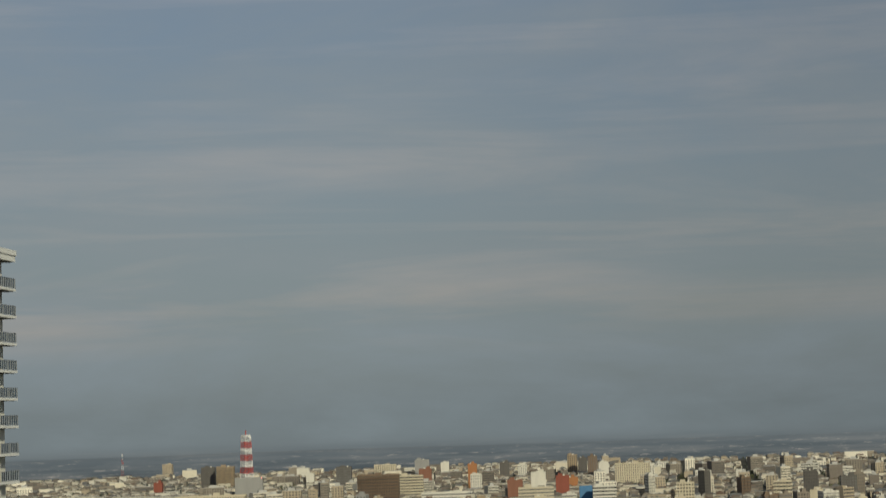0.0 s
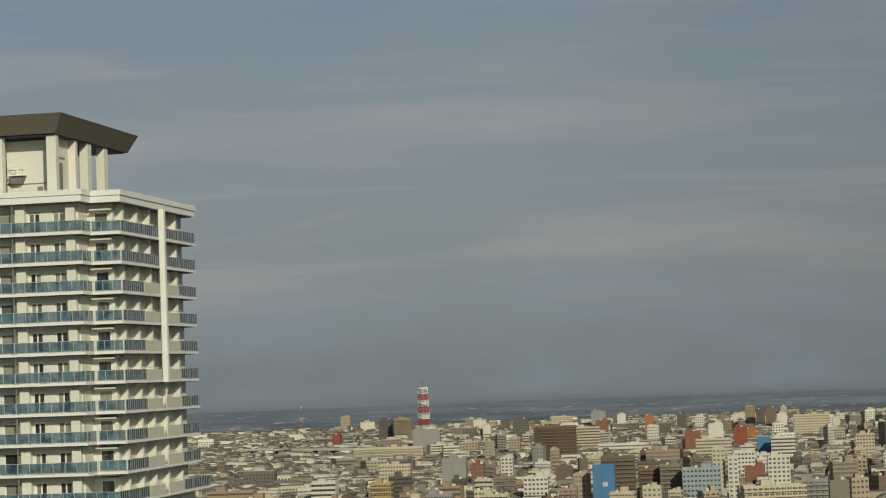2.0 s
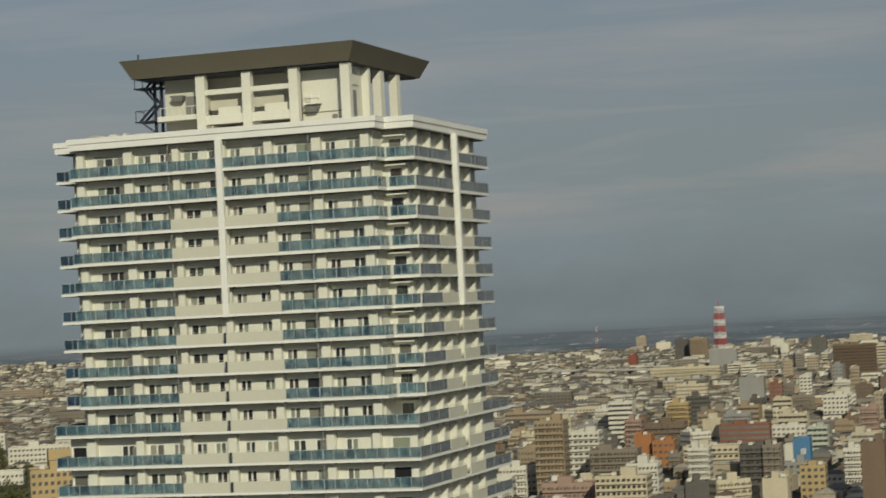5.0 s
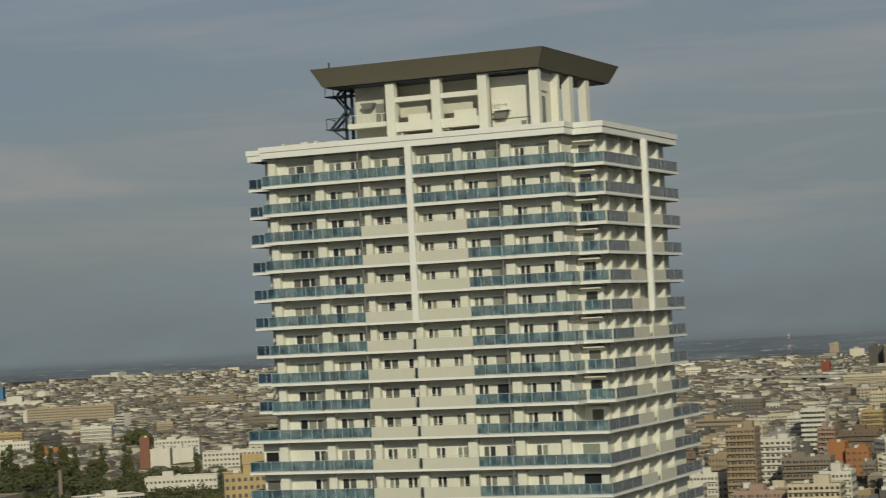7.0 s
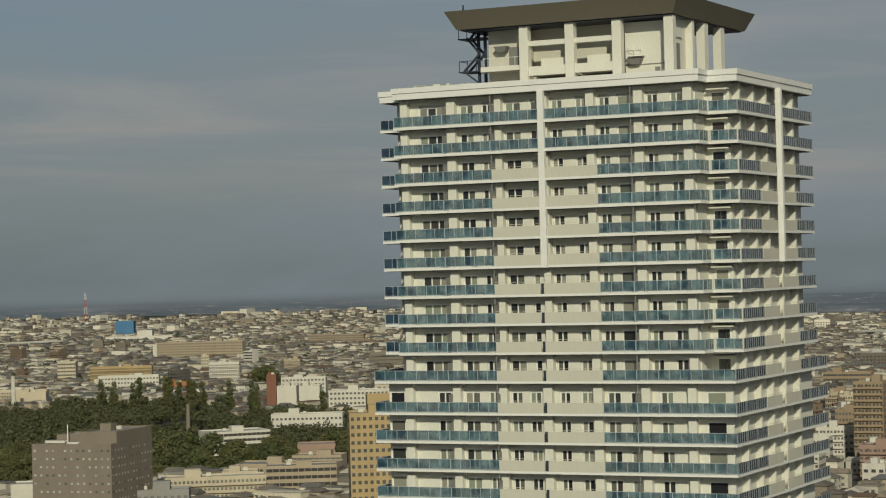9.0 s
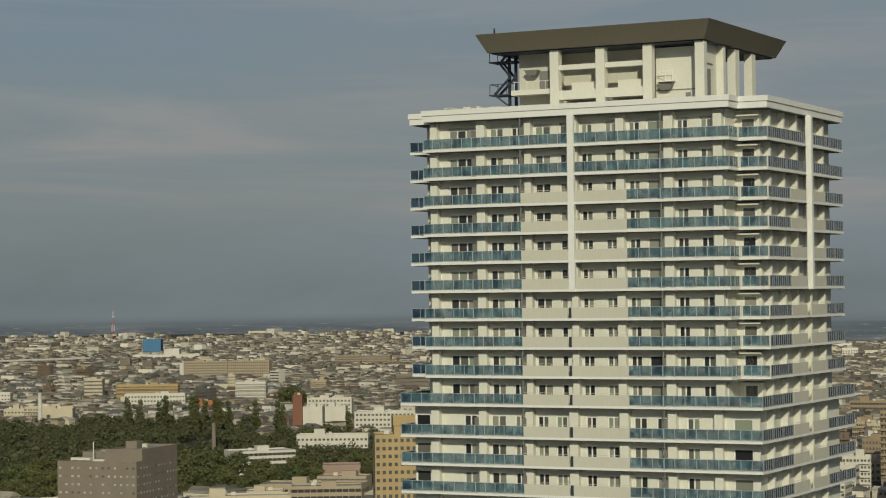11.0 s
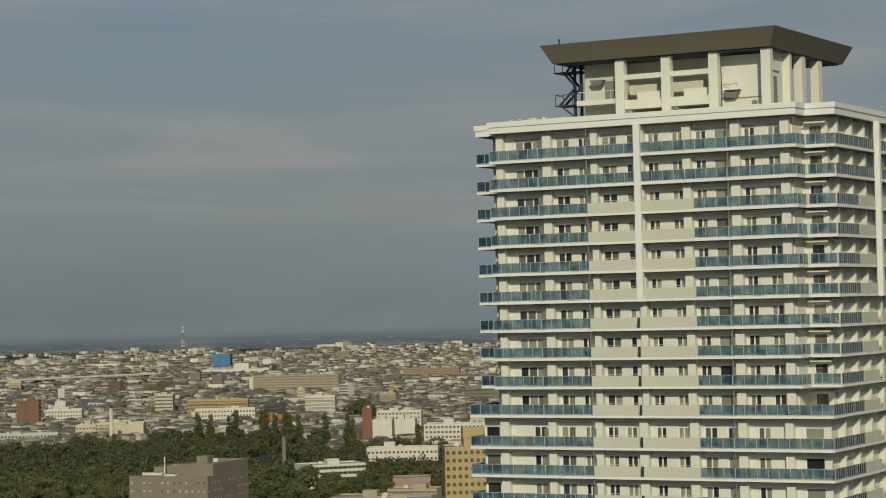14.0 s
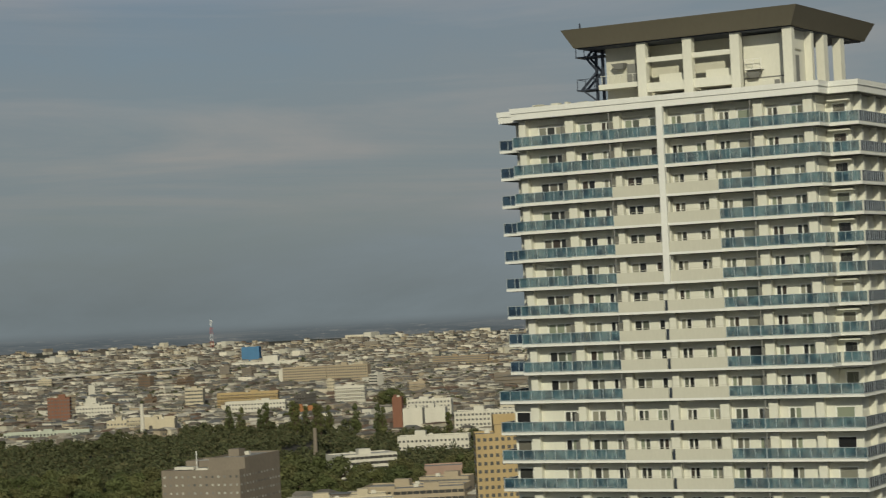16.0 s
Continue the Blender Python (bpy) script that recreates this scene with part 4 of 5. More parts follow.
block(-474, 2657, 4, 12.6, 12, 18.6, "white", "plain", 2, "narrow white tower with plain walls")
block(-318, 1870, 4, 23.0, 14, 10.6, "orange", "plain", 4, "yellow-orange low building beside poplars")
block(-168, 2268, 4, 33.8, 14, 17.4, "stone", "balcony", 8, "grey housing slab with grid balconies")
block(-370, 1924, 4, 53.4, 12, 14.7, "white", "grid", 15, "long white low building before yellow housing", "pale")
block(-449, 1743, 4, 16.5, 12, 11.7, "cream", "grid", 5, "cream low building beside the works", "pale")
block(-420, 1740, 4, 38.4, 12, 13.2, "cream", "balcony", 9, "cream two-storey row beside the works", "pale")
block(580, 1537, -20, 7.6, 13, 29.5, "white", "grid", 2, "white stepped wing beside cream tower", "pale")
block(767, 2379, -20, 55.1, 16, 11.6, "white", "strip", 12, "long white hall between apartment towers", "pale")
block(647, 2237, -20, 44.0, 14, 38.5, "brown", "balcony", 12, "pair of brown tiled apartment towers")
block(292, 1471, -20, 27.2, 14, 13.3, "brown", "balcony", 7, "low brown balconied apartment slab")
block(254, 1384, -20, 10.7, 12, 21.4, "pink", "balcony", 3, "slim pink balconied apartment block")
block(-461, 1824, 4, 31.8, 14, 7.1, "white", "grid", 9, "low white works building")
block(-410, 1723, 4, 25.6, 12, 12.6, "cream", "plain", 4, "cream boiler house below the white chimney")
block(-147, 956, 10, 43.7, 14, 12.7, "cream", "balcony", 12, "cream low apartment row with white balconies", "pale")
block(-114, 1001, 6, 31.8, 16, 12.9, "beige", "strip", 9, "beige low school wing with flat roofs")
block(-212, 924, 6, 32.2, 16, 14.3, "white", "plain", 5, "low white flat-roofed building beside the office", "pale")
block(-164, 907, 6, 27.3, 14, 12.1, "grey", "grid", 8, "low grey building with pale roof", "pale")
block(-143, 1006, 6, 16.5, 12, 10.3, "cream", "grid", 5, "small cream building with roof house")


def office_roof():
    """Plant, pipes and a pole on the stone-clad office's roof."""
    m = pose(-189, 900, 0, 0, 0, -15)
    pole = thing("roof_pole", m @ pose(-5.0, -12.0, 33.3), "slim pale steel pole on the office roof", "pole")
    bm = bmesh.new()
    bar(bm, (0, 0, 0), (0, 0, 8.0), 0.16)
    part("shaft", bm, ALU, pole)
    bm = bmesh.new()
    box(bm, -0.6, 0.6, -0.6, 0.6, 0, 0.4)
    part("foot", bm, ALU, pole)
    for u, v, w, d, h in ((-11.0, -10.0, 9.0, 4.0, 1.5), (-1.0, -14.0, 5.0, 3.0, 1.2), (-13.0, 4.0, 6.0, 4.0, 1.8)):
        t = thing("roof_plant", m @ pose(u, v, 33.32), "white cooling plant on the office roof", "plant unit", "roof plant")
        bm = bmesh.new()
        box(bm, -w / 2, w / 2, -d / 2, d / 2, 0.4, h)
        part("casing", bm, WALLS["white"], t)
        bm = bmesh.new()
        for i in (-1, 1):
            box(bm, i * w * 0.4 - 0.2, i * w * 0.4 + 0.2, -d * 0.4, d * 0.4, 0, 0.4)
        part("base_frame", bm, GRILLE, t)
        for k in range(3):
            bm = bmesh.new()
            box(bm, -w * 0.36 + k * w * 0.25, -w * 0.36 + k * w * 0.25 + w * 0.2, -d * 0.35, d * 0.35, h, h + 0.15)
            part("fan_grille", bm, GRILLE, t)


office_roof()

# ---- scattered mid-rise buildings ----
TAKEN = [(o.location.x, o.location.y) for o in bpy.data.objects if o.name.startswith("building")]


def in_park(x, y):
    d, az = math.hypot(x, y), math.degrees(math.atan2(x, y))
    if az > -8.2:
        return az < -5.0 and 1090 < d < 1530
    return -19.0 < az and 1080 < d < 1720 - 12 * abs(az + 12)


MARKS = list(SEEN)


def scatter_blocks(count, az0, az1, d0, d1, hmin, hmax, seed):
    rng = random.Random(seed)
    kinds = ["white", "cream", "beige", "cream", "tan", "brown", "grey", "stone", "beige", "white", "stone", "tan", "brown", "brown", "cream", "dark", "white"]
    words = {"dark": "dark grey", "white": "off-white", "stone": "grey-brown", "tan": "tan tiled", "brown": "brown tiled", "grey": "grey concrete", "pink": "dusty pink"}
    made = tries = 0
    while made < count and tries < count * 30:
        tries += 1
        az, d = radians(rng.uniform(az0, az1)), math.sqrt(rng.uniform(d0 * d0, d1 * d1))
        x, y = d * math.sin(az), d * math.cos(az)
        if in_park(x, y) or any((x - p) ** 2 + (y - q) ** 2 < 29 ** 2 for p, q in TAKEN):
            continue
        wall = rng.choice(kinds)
        style = rng.choice(["grid", "balcony", "balcony", "strip"])
        w, dp, h = rng.uniform(7, 19), rng.uniform(8, 15), hmin + (hmax - hmin) * rng.random() ** 1.5
        if any(abs(az - a) < hw + w / 2 / d and d < dd and (h - 100) / d > (z + 0.5 * hh - 100) / dd for a, dd, hw, z, hh in MARKS):
            h = 0.5 * h
            if any(abs(az - a) < hw + w / 2 / d and d < dd and (h - 100) / d > (z + 0.5 * hh - 100) / dd for a, dd, hw, z, hh in MARKS):
                continue
        text = words.get(wall, wall) + (" balconied apartment block" if style == "balcony" else " office block") + (" with flat roof" if h < 20 else " of many storeys")
        block(x, y, rng.choice([-24, -24, 12, 66, -5]) + rng.uniform(-6, 6), w, dp, h, wall, style, max(3, int(w / 3.4)), text, rng.choice(["grey", "pale"]))
        TAKEN.append((x, y))
        made += 1


scatter_blocks(120, 4.0, 14.5, 1000, 1650, 10, 27, 11)
scatter_blocks(110, 13.5, 30.5, 1080, 2420, 11, 30, 16)
scatter_blocks(34, -18.5, 4.0, 1850, 3000, 9, 20, 13)



def joined_blocks(name, label, rows):
    """Far buildings past counting, joined: walls, roofs and window panes."""
    walls, roofs, panes = bmesh.new(), bmesh.new(), bmesh.new()
    town = tagged(new(name), label, "buildings", kind="stuff")
    for x, y, turn, w, d, h, cols in rows:
        base = rise(math.hypot(x, y))
        m = pose(x, y, base, 0, 0, turn)
        for bm, k in ((walls, 0), (roofs, 1), (panes, 2)):
            first = len(bm.verts)
            if k == 0:
                box(bm, -w / 2, w / 2, -d / 2, d / 2, -2, h)
            elif k == 1:
                box(bm, -w / 2 + 0.3, w / 2 - 0.3, -d / 2 + 0.3, d / 2 - 0.3, h + 0.01, h + 0.4)
                if h > 14:
                    box(bm, -w * 0.2, w * 0.15, -d * 0.2, d * 0.2, h + 0.4, h + 3.2)
            elif cols:
                for i in range(int(h / 3.05)):
                    row_mesh(bm, w, d, cols, "strip" if cols % 2 else "grid", 0.55, i * 3.05)
            bm.verts.ensure_lookup_table()
            for v in bm.verts[first:]:
                v.co = m @ v.co
    for nm, bm, mat in (("wall", walls, HOUSE_WALL), ("roof", roofs, ROOFS["pale"]), ("glazing", panes, FAR_PANE)):
        tagged(part(nm, bm, mat, town), kind="stuff")


def far_rows(count, az0, az1, d0, d1, hmin, hmax, wmin, wmax, glazed, seed):
    rng = random.Random(seed)
    out = []
    for _ in range(count * 20):
        if len(out) >= count:
            break
        az, d = radians(rng.uniform(az0, az1)), math.sqrt(rng.uniform(d0 * d0, d1 * d1))
        x, y = d * math.sin(az), d * math.cos(az)
        w, dp, h = rng.uniform(wmin, wmax), rng.uniform(10, 18), hmin + (hmax - hmin) * rng.random() ** 1.6
        if any((x - p) ** 2 + (y - q) ** 2 < 34 ** 2 for p, q in TAKEN):
            continue
        if any(abs(az - a) < hw + w / 2 / d and d < dd and (h - 100) / d > (z + 0.5 * hh - 100) / dd for a, dd, hw, z, hh in MARKS):
            continue
        TAKEN.append((x, y))
        out.append((x, y, rng.choice([-24, -24, 12, 66, -5]) + rng.uniform(-6, 6), w, dp, h, max(3, int(w / 3.2)) if glazed else 0))
    return out


HOUSE_WALL = ramp_material("house_walls", [(0.62, 0.565, 0.45), (0.41, 0.345, 0.255), (0.74, 0.69, 0.58), (0.27, 0.235, 0.19),
                                           (0.50, 0.47, 0.39), (0.19, 0.165, 0.14), (0.62, 0.59, 0.51)], "island", 0.9, 0.1, 0.12)
joined_blocks("middle_blocks", "distant mid-rise apartment blocks among low houses", far_rows(34, 4.5, 13.5, 1750, 3250, 8, 17, 10, 30, True, 12) + far_rows(78, 13.5, 30.5, 2300, 3250, 10, 25, 10, 24, True, 17))
joined_blocks("far_blocks", "far pale blocks and halls in the suburbs", far_rows(34, 4.0, 30.5, 3250, 3680, 7, 17, 12, 42, False, 14) + far_rows(44, -18.5, 3.0, 3250, 4500, 7, 15, 12, 42, False, 15))

# ---- low houses: too many to count ----
HOUSE_ROOF = ramp_material("house_roofs", [(0.155, 0.138, 0.115), (0.20, 0.18, 0.15), (0.36, 0.325, 0.265), (0.135, 0.125, 0.11), (0.27, 0.225, 0.17),
                                           (0.16, 0.165, 0.165), (0.50, 0.465, 0.39), (0.16, 0.11, 0.08), (0.17, 0.165, 0.14)], "island", 0.75, 0.25, 0.15)
HOUSE_PANE = material("house_windows", (0.13, 0.135, 0.13), 0.35, vary=0.3, spec=0.4)


def houses(name, label, az0, az1, d0, d1, cell, skip, seed):
    rng = random.Random(seed)
    wv, wf, rv, rf, gv, gf = [], [], [], [], [], []
    ca, sa = math.cos(radians(-24)), math.sin(radians(-24))
    n = int(d1 / cell) + 2
    for i in range(-n, n):
        for j in range(-n, n):
            if i % 7 == 0 or j % 11 == 0:
                continue
            px, py = i * cell + rng.uniform(-0.18, 0.18) * cell, j * cell + rng.uniform(-0.18, 0.18) * cell
            pick, s1, s2, s3, s4, s5 = (rng.random() for _ in range(6))
            x, y = px * ca - py * sa, px * sa + py * ca
            if y < 100:
                continue
            d, az = math.hypot(x, y), math.degrees(math.atan2(x, y))
            if az > 3.0 and d > 3690:
                continue
            if not (az0 < az < az1 and d0 < d < d1) or pick < skip + max(0.0, (d - 3700) / 1400) + 0.25 * (noise.noise((x / 160, y / 160, 3)) > 0.18) or in_park(x, y):
                continue
            if any((x - p) ** 2 + (y - q) ** 2 < 17 ** 2 for p, q in near_blocks(x, y)):
                continue
            z = rise(d)
            w, dp, h = 3.9 + 1.9 * s1 + (5 if s5 > 0.95 else 0), 3.3 + 1.5 * s2, 4.4 + 3.0 * s3 + (3.5 if s5 > 0.93 else 0)
            t = radians(-24) + (math.pi / 2 if s4 > 0.5 else 0)
            c, s = math.cos(t), math.sin(t)
            p = len(wv)
            for zz in (z - 2, z + h):
                for u, v in ((-w, -dp), (w, -dp), (w, dp), (-w, dp)):
                    wv.append((x + u * c - v * s, y + u * s + v * c, zz))
            wf += [(p, p + 1, p + 5, p + 4), (p + 1, p + 2, p + 6, p + 5), (p + 2, p + 3, p + 7, p + 6), (p + 3, p, p + 4, p + 7)]
            q = len(rv)
            o = 0.5
            flat = s5 > 0.72
            rh = 0.35 if flat else 1.3 + 1.0 * s1
            inset = w * (0.98 if flat else (0.45 if s2 > 0.5 else 1.0))
            iy = dp * 0.98 if flat else 0.0
            for u, v in ((-w - o, -dp - o), (w + o, -dp - o), (w + o, dp + o), (-w - o, dp + o)):
                rv.append((x + u * c - v * s, y + u * s + v * c, z + h))
            if flat:
                for u, v in ((-w, -dp), (w, -dp), (w, dp), (-w, dp)):
                    rv.append((x + u * c - v * s, y + u * s + v * c, z + h + rh))
                rf += [(q, q + 1, q + 5, q + 4), (q + 1, q + 2, q + 6, q + 5), (q + 2, q + 3, q + 7, q + 6), (q + 3, q, q + 4, q + 7), (q + 4, q + 5, q + 6, q + 7)]
            else:
                for u in (-inset, inset):
                    rv.append((x + u * c, y + u * s, z + h + rh))
                rf += [(q, q + 1, q + 5, q + 4), (q + 2, q + 3, q + 4, q + 5), (q + 3, q, q + 4), (q + 1, q + 2, q + 5)]
            if d < 2600:
                for side in (-1, 1):
                    for lv in range(int(h // 2.7)):
                        for f in (-0.55, 0.0, 0.55):
                            if (s3 * 17 + lv * 3 + f * 5 + side) % 1.0 < 0.3:
                                continue
                            g = len(gv)
                            hw2, yy = w * 0.16, side * (dp + 0.06)
                            for u, zz in ((f * w - hw2, 0.9), (f * w + hw2, 0.9), (f * w + hw2, 2.1), (f * w - hw2, 2.1)):
                                gv.append((x + u * c - yy * s, y + u * s + yy * c, z + lv * 2.8 + zz))
                            gf.append((g, g + 1, g + 2, g + 3))
    town = new(name)
    tagged(town, label, "houses", kind="stuff")
    for nm, v, f, mat in (("house_wall", wv, wf, HOUSE_WALL), ("house_roof", rv, rf, HOUSE_ROOF), ("house_window", gv, gf, HOUSE_PANE)):
        if f:
            me = bpy.data.meshes.new(nm)
            me.from_pydata(v, [], f)
            me.materials.append(mat)
            tagged(put(nm, me, town), kind="stuff")


BUCKET = {}
for p, q in TAKEN:
    BUCKET.setdefault((int(p // 60), int(q // 60)), []).append((p, q))


def near_blocks(x, y):
    i, j = int(x // 60), int(y // 60)
    return [b for m in (-1, 0, 1) for n in (-1, 0, 1) for b in BUCKET.get((i + m, j + n), ())]


houses("near_houses", "low tiled-roof houses packed between apartment blocks", -18.6, 31.0, 880, 2250, 12.8, 0.12, 21)
houses("middle_houses", "sea of low houses and small shops", -18.6, 31.0, 2250, 3300, 13.0, 0.20, 22)
houses("far_houses", "far suburbs of low pale houses on rising land", -18.8, 31.2, 3300, 4560, 14.0, 0.30, 23)


# ---- trees ----
LEAF = ramp_material("leaves", [(0.100, 0.116, 0.048), (0.118, 0.126, 0.052), (0.084, 0.100, 0.044), (0.122, 0.128, 0.056),
                                (0.108, 0.120, 0.054), (0.125, 0.124, 0.056)], "object", 0.85, 0.1, 0.25)
FAR_LEAF = ramp_material("far_leaves", [(0.090, 0.102, 0.052), (0.105, 0.112, 0.058), (0.078, 0.090, 0.050), (0.115, 0.108, 0.058)], "island", 0.9, 0.05, 0.2)
# far foliage, greyed and paled in its colour to paint in haze
HAZY_LEAF = ramp_material("hazy_leaves", [(0.105, 0.120, 0.098), (0.115, 0.122, 0.105), (0.096, 0.110, 0.095), (0.118, 0.120, 0.104)], "island", 0.95, 0.05, 0.2)
BARK = material("bark", (0.09, 0.07, 0.05), 0.95, vary=0.3, bump=0.4)


def crown_geometry(rng, r, h, clumps, leaves, column, fine=1.0):
    """Leaf sprays in uneven clumps: list of triangles' vertices."""
    verts = []
    for _ in range(clumps):
        u = rng.random()
        if column:
            cz = h * (0.12 + 0.86 * u)
            rad = r * (1.0 - 0.75 * abs(u - 0.35)) * rng.uniform(0.2, 0.75)
            cr = r * rng.uniform(0.35, 0.6)
        else:
            cz = h * (0.35 + 0.5 * u)
            rad = r * math.sqrt(max(0.05, 1 - (2 * u - 0.9) ** 2)) * rng.uniform(0.25, 0.85)
            cr = r * rng.uniform(0.28, 0.48)
        ca = rng.uniform(0, 2 * math.pi)
        cx, cy = rad * math.cos(ca), rad * math.sin(ca)
        for _ in range(leaves):
            v = Vector((rng.gauss(0, 1), rng.gauss(0, 1), rng.gauss(0, 0.8))).normalized() * cr * rng.uniform(0.6, 1.05)
            c = Vector((cx, cy, cz)) + v
            t = Vector((rng.gauss(0, 1), rng.gauss(0, 1), rng.gauss(0, 0.6))).normalized()
            s = t.cross(v.normalized() + Vector((0, 0, 0.01))).normalized()
            z = cr * rng.uniform(0.30, 0.55) * fine
            verts += [c - t * z - s * z * 0.6, c + t * z - s * z * 0.6, c + s * z * 0.9]
    return verts


def tree_meshes(seed, r, h, column=False):
    rng = random.Random(seed)
    v = crown_geometry(rng, r, h, 18 if not column else 36, 110, column, 0.46)
    crown = bpy.data.meshes.new("crown")
    crown.from_pydata([tuple(p) for p in v], [], [(i, i + 1, i + 2) for i in range(0, len(v), 3)])
    crown.materials.append(LEAF)
    bm = bmesh.new()
    ring = [(0.035 * h * math.cos(a), 0.035 * h * math.sin(a)) for a in (0, 1.05, 2.09, 3.14, 4.19, 5.24)]
    prism(bm, ring, -0.5, h * 0.5, [(0.4 * x, 0.4 * y) for x, y in ring])
    for i in range(5):
        a = i * 1.26 + rng.random()
        bar(bm, (0, 0, h * 0.3), (r * 0.6 * math.cos(a), r * 0.6 * math.sin(a), h * rng.uniform(0.5, 0.7)), 0.012 * h)
    return crown, mesh_of("trunk", bm, BARK)


TREES = [tree_meshes(i, 4.2 + 0.5 * i, 9.5 + 0.9 * i) for i in range(4)]
POPLARS = [tree_meshes(10 + i, 2.1, 15.0 + i, True) for i in range(2)]


def plant(kind, x, y, scale, turn, label, category="tree", group="park trees"):
    t = thing("tree", pose(x, y, rise(math.hypot(x, y)), 0, 0, turn) @ Matrix.Diagonal((scale, scale, scale, 1)), label, category, group)
    put("trunk", kind[1], t)
    put("crown", kind[0], t)
    TREE_SPOTS.append((x, y))


TREE_SPOTS = []


def park_spots():
    rng = random.Random(31)
    out = []
    for _ in range(9000):
        az, d = radians(rng.uniform(-18.8, -5.0)), math.sqrt(rng.uniform(1080 ** 2, 1860 ** 2))
        x, y = d * math.sin(az), d * math.cos(az)
        if not in_park(x, y) or noise.noise((x / 70, y / 70, 5)) < -0.20 - 0.4 * (d < 1380) or any((x - p) ** 2 + (y - q) ** 2 < 7.5 ** 2 for p, q in out):
            continue
        if any((x - p) ** 2 + (y - q) ** 2 < 24 ** 2 for p, q in near_blocks(x, y)):
            continue
        if any(abs(math.atan2(x, y) - a) < hw and d < dd and (10.5 - 100) / d > (z + 0.4 * hh - 100) / dd for a, dd, hw, z, hh in MARKS):
            continue
        out.append((x, y))
    return sorted(out, key=lambda p: p[0] ** 2 + p[1] ** 2)


PARK = park_spots()
park_rng = random.Random(32)
for n, (x, y) in enumerate(PARK[:280]):
    plant(TREES[n % 4], x, y, park_rng.choice((0.65, 0.8, 0.95, 1.1, 1.25, 1.5)) * park_rng.uniform(0.92, 1.08), park_rng.uniform(0, 360), "broad dark green park tree in full leaf")



def stuff_trees(name, label, spots, size, seed, clumps=9, leaves=9, fine=1.0, mat=None):
    """Many trees in one mesh: each a handful of leaf clumps."""
    rng = random.Random(seed)
    protos = [crown_geometry(random.Random(100 + i), 4.0, 8.0, clumps, leaves, False, fine) for i in range(5)]
    arr = [np.array([tuple(p) for p in q]) for q in protos]
    vs = []
    for x, y in spots:
        a, s = rng.uniform(0, 6.28), size * rng.uniform(0.6, 1.3)
        c, n = math.cos(a), math.sin(a)
        q = arr[rng.randrange(5)]
        z = rise(math.hypot(x, y))
        vs.append(np.stack([x + s * (q[:, 0] * c - q[:, 1] * n), y + s * (q[:, 0] * n + q[:, 1] * c), z - 1 + s * q[:, 2]], 1))
    v = np.concatenate(vs)
    me = bpy.data.meshes.new(name)
    me.from_pydata(v.tolist(), [], [(i, i + 1, i + 2) for i in range(0, len(v), 3)])
    me.materials.append(mat or FAR_LEAF)
    tagged(new(name, me), label, "trees", kind="stuff")


def spots(count, az0, az1, d0, d1, seed, thresh, scale):
    rng = random.Random(seed)
    out = []
    for _ in range(count * 12):
        if len(out) >= count:
            break
        az, d = radians(rng.uniform(az0, az1)), math.sqrt(rng.uniform(d0 * d0, d1 * d1))
        x, y = d * math.sin(az), d * math.cos(az)
        if noise.noise((x / scale, y / scale, 7)) < thresh or any((x - p) ** 2 + (y - q) ** 2 < 14 ** 2 for p, q in near_blocks(x, y)):
            continue
        out.append((x, y))
    return out


stuff_trees("park_woods", "dense dark green park woodland", PARK[280:], 1.3, 40, 13, 30, 0.7)
stuff_trees("street_trees", "garden and street trees among the houses", spots(3000, -18.6, 31, 1000, 3200, 41, 0.02, 110), 0.9, 42)
stuff_trees("garden_groves", "dark green groves between the low houses", spots(2600, -18.6, 4.0, 1700, 3500, 49, 0.02, 150), 1.0, 50)
stuff_trees("suburb_trees", "dark groves among the far suburbs", spots(1700, -18.8, 31.2, 2700, 3700, 43, 0.02, 240), 0.95, 44, mat=HAZY_LEAF)
stuff_trees("hill_woods", "bands of woodland across the far slope", spots(420, -18.9, 3.0, 3600, 4500, 47, 0.05, 420), 0.75, 48, 7, 8, 1.3, HAZY_LEAF)


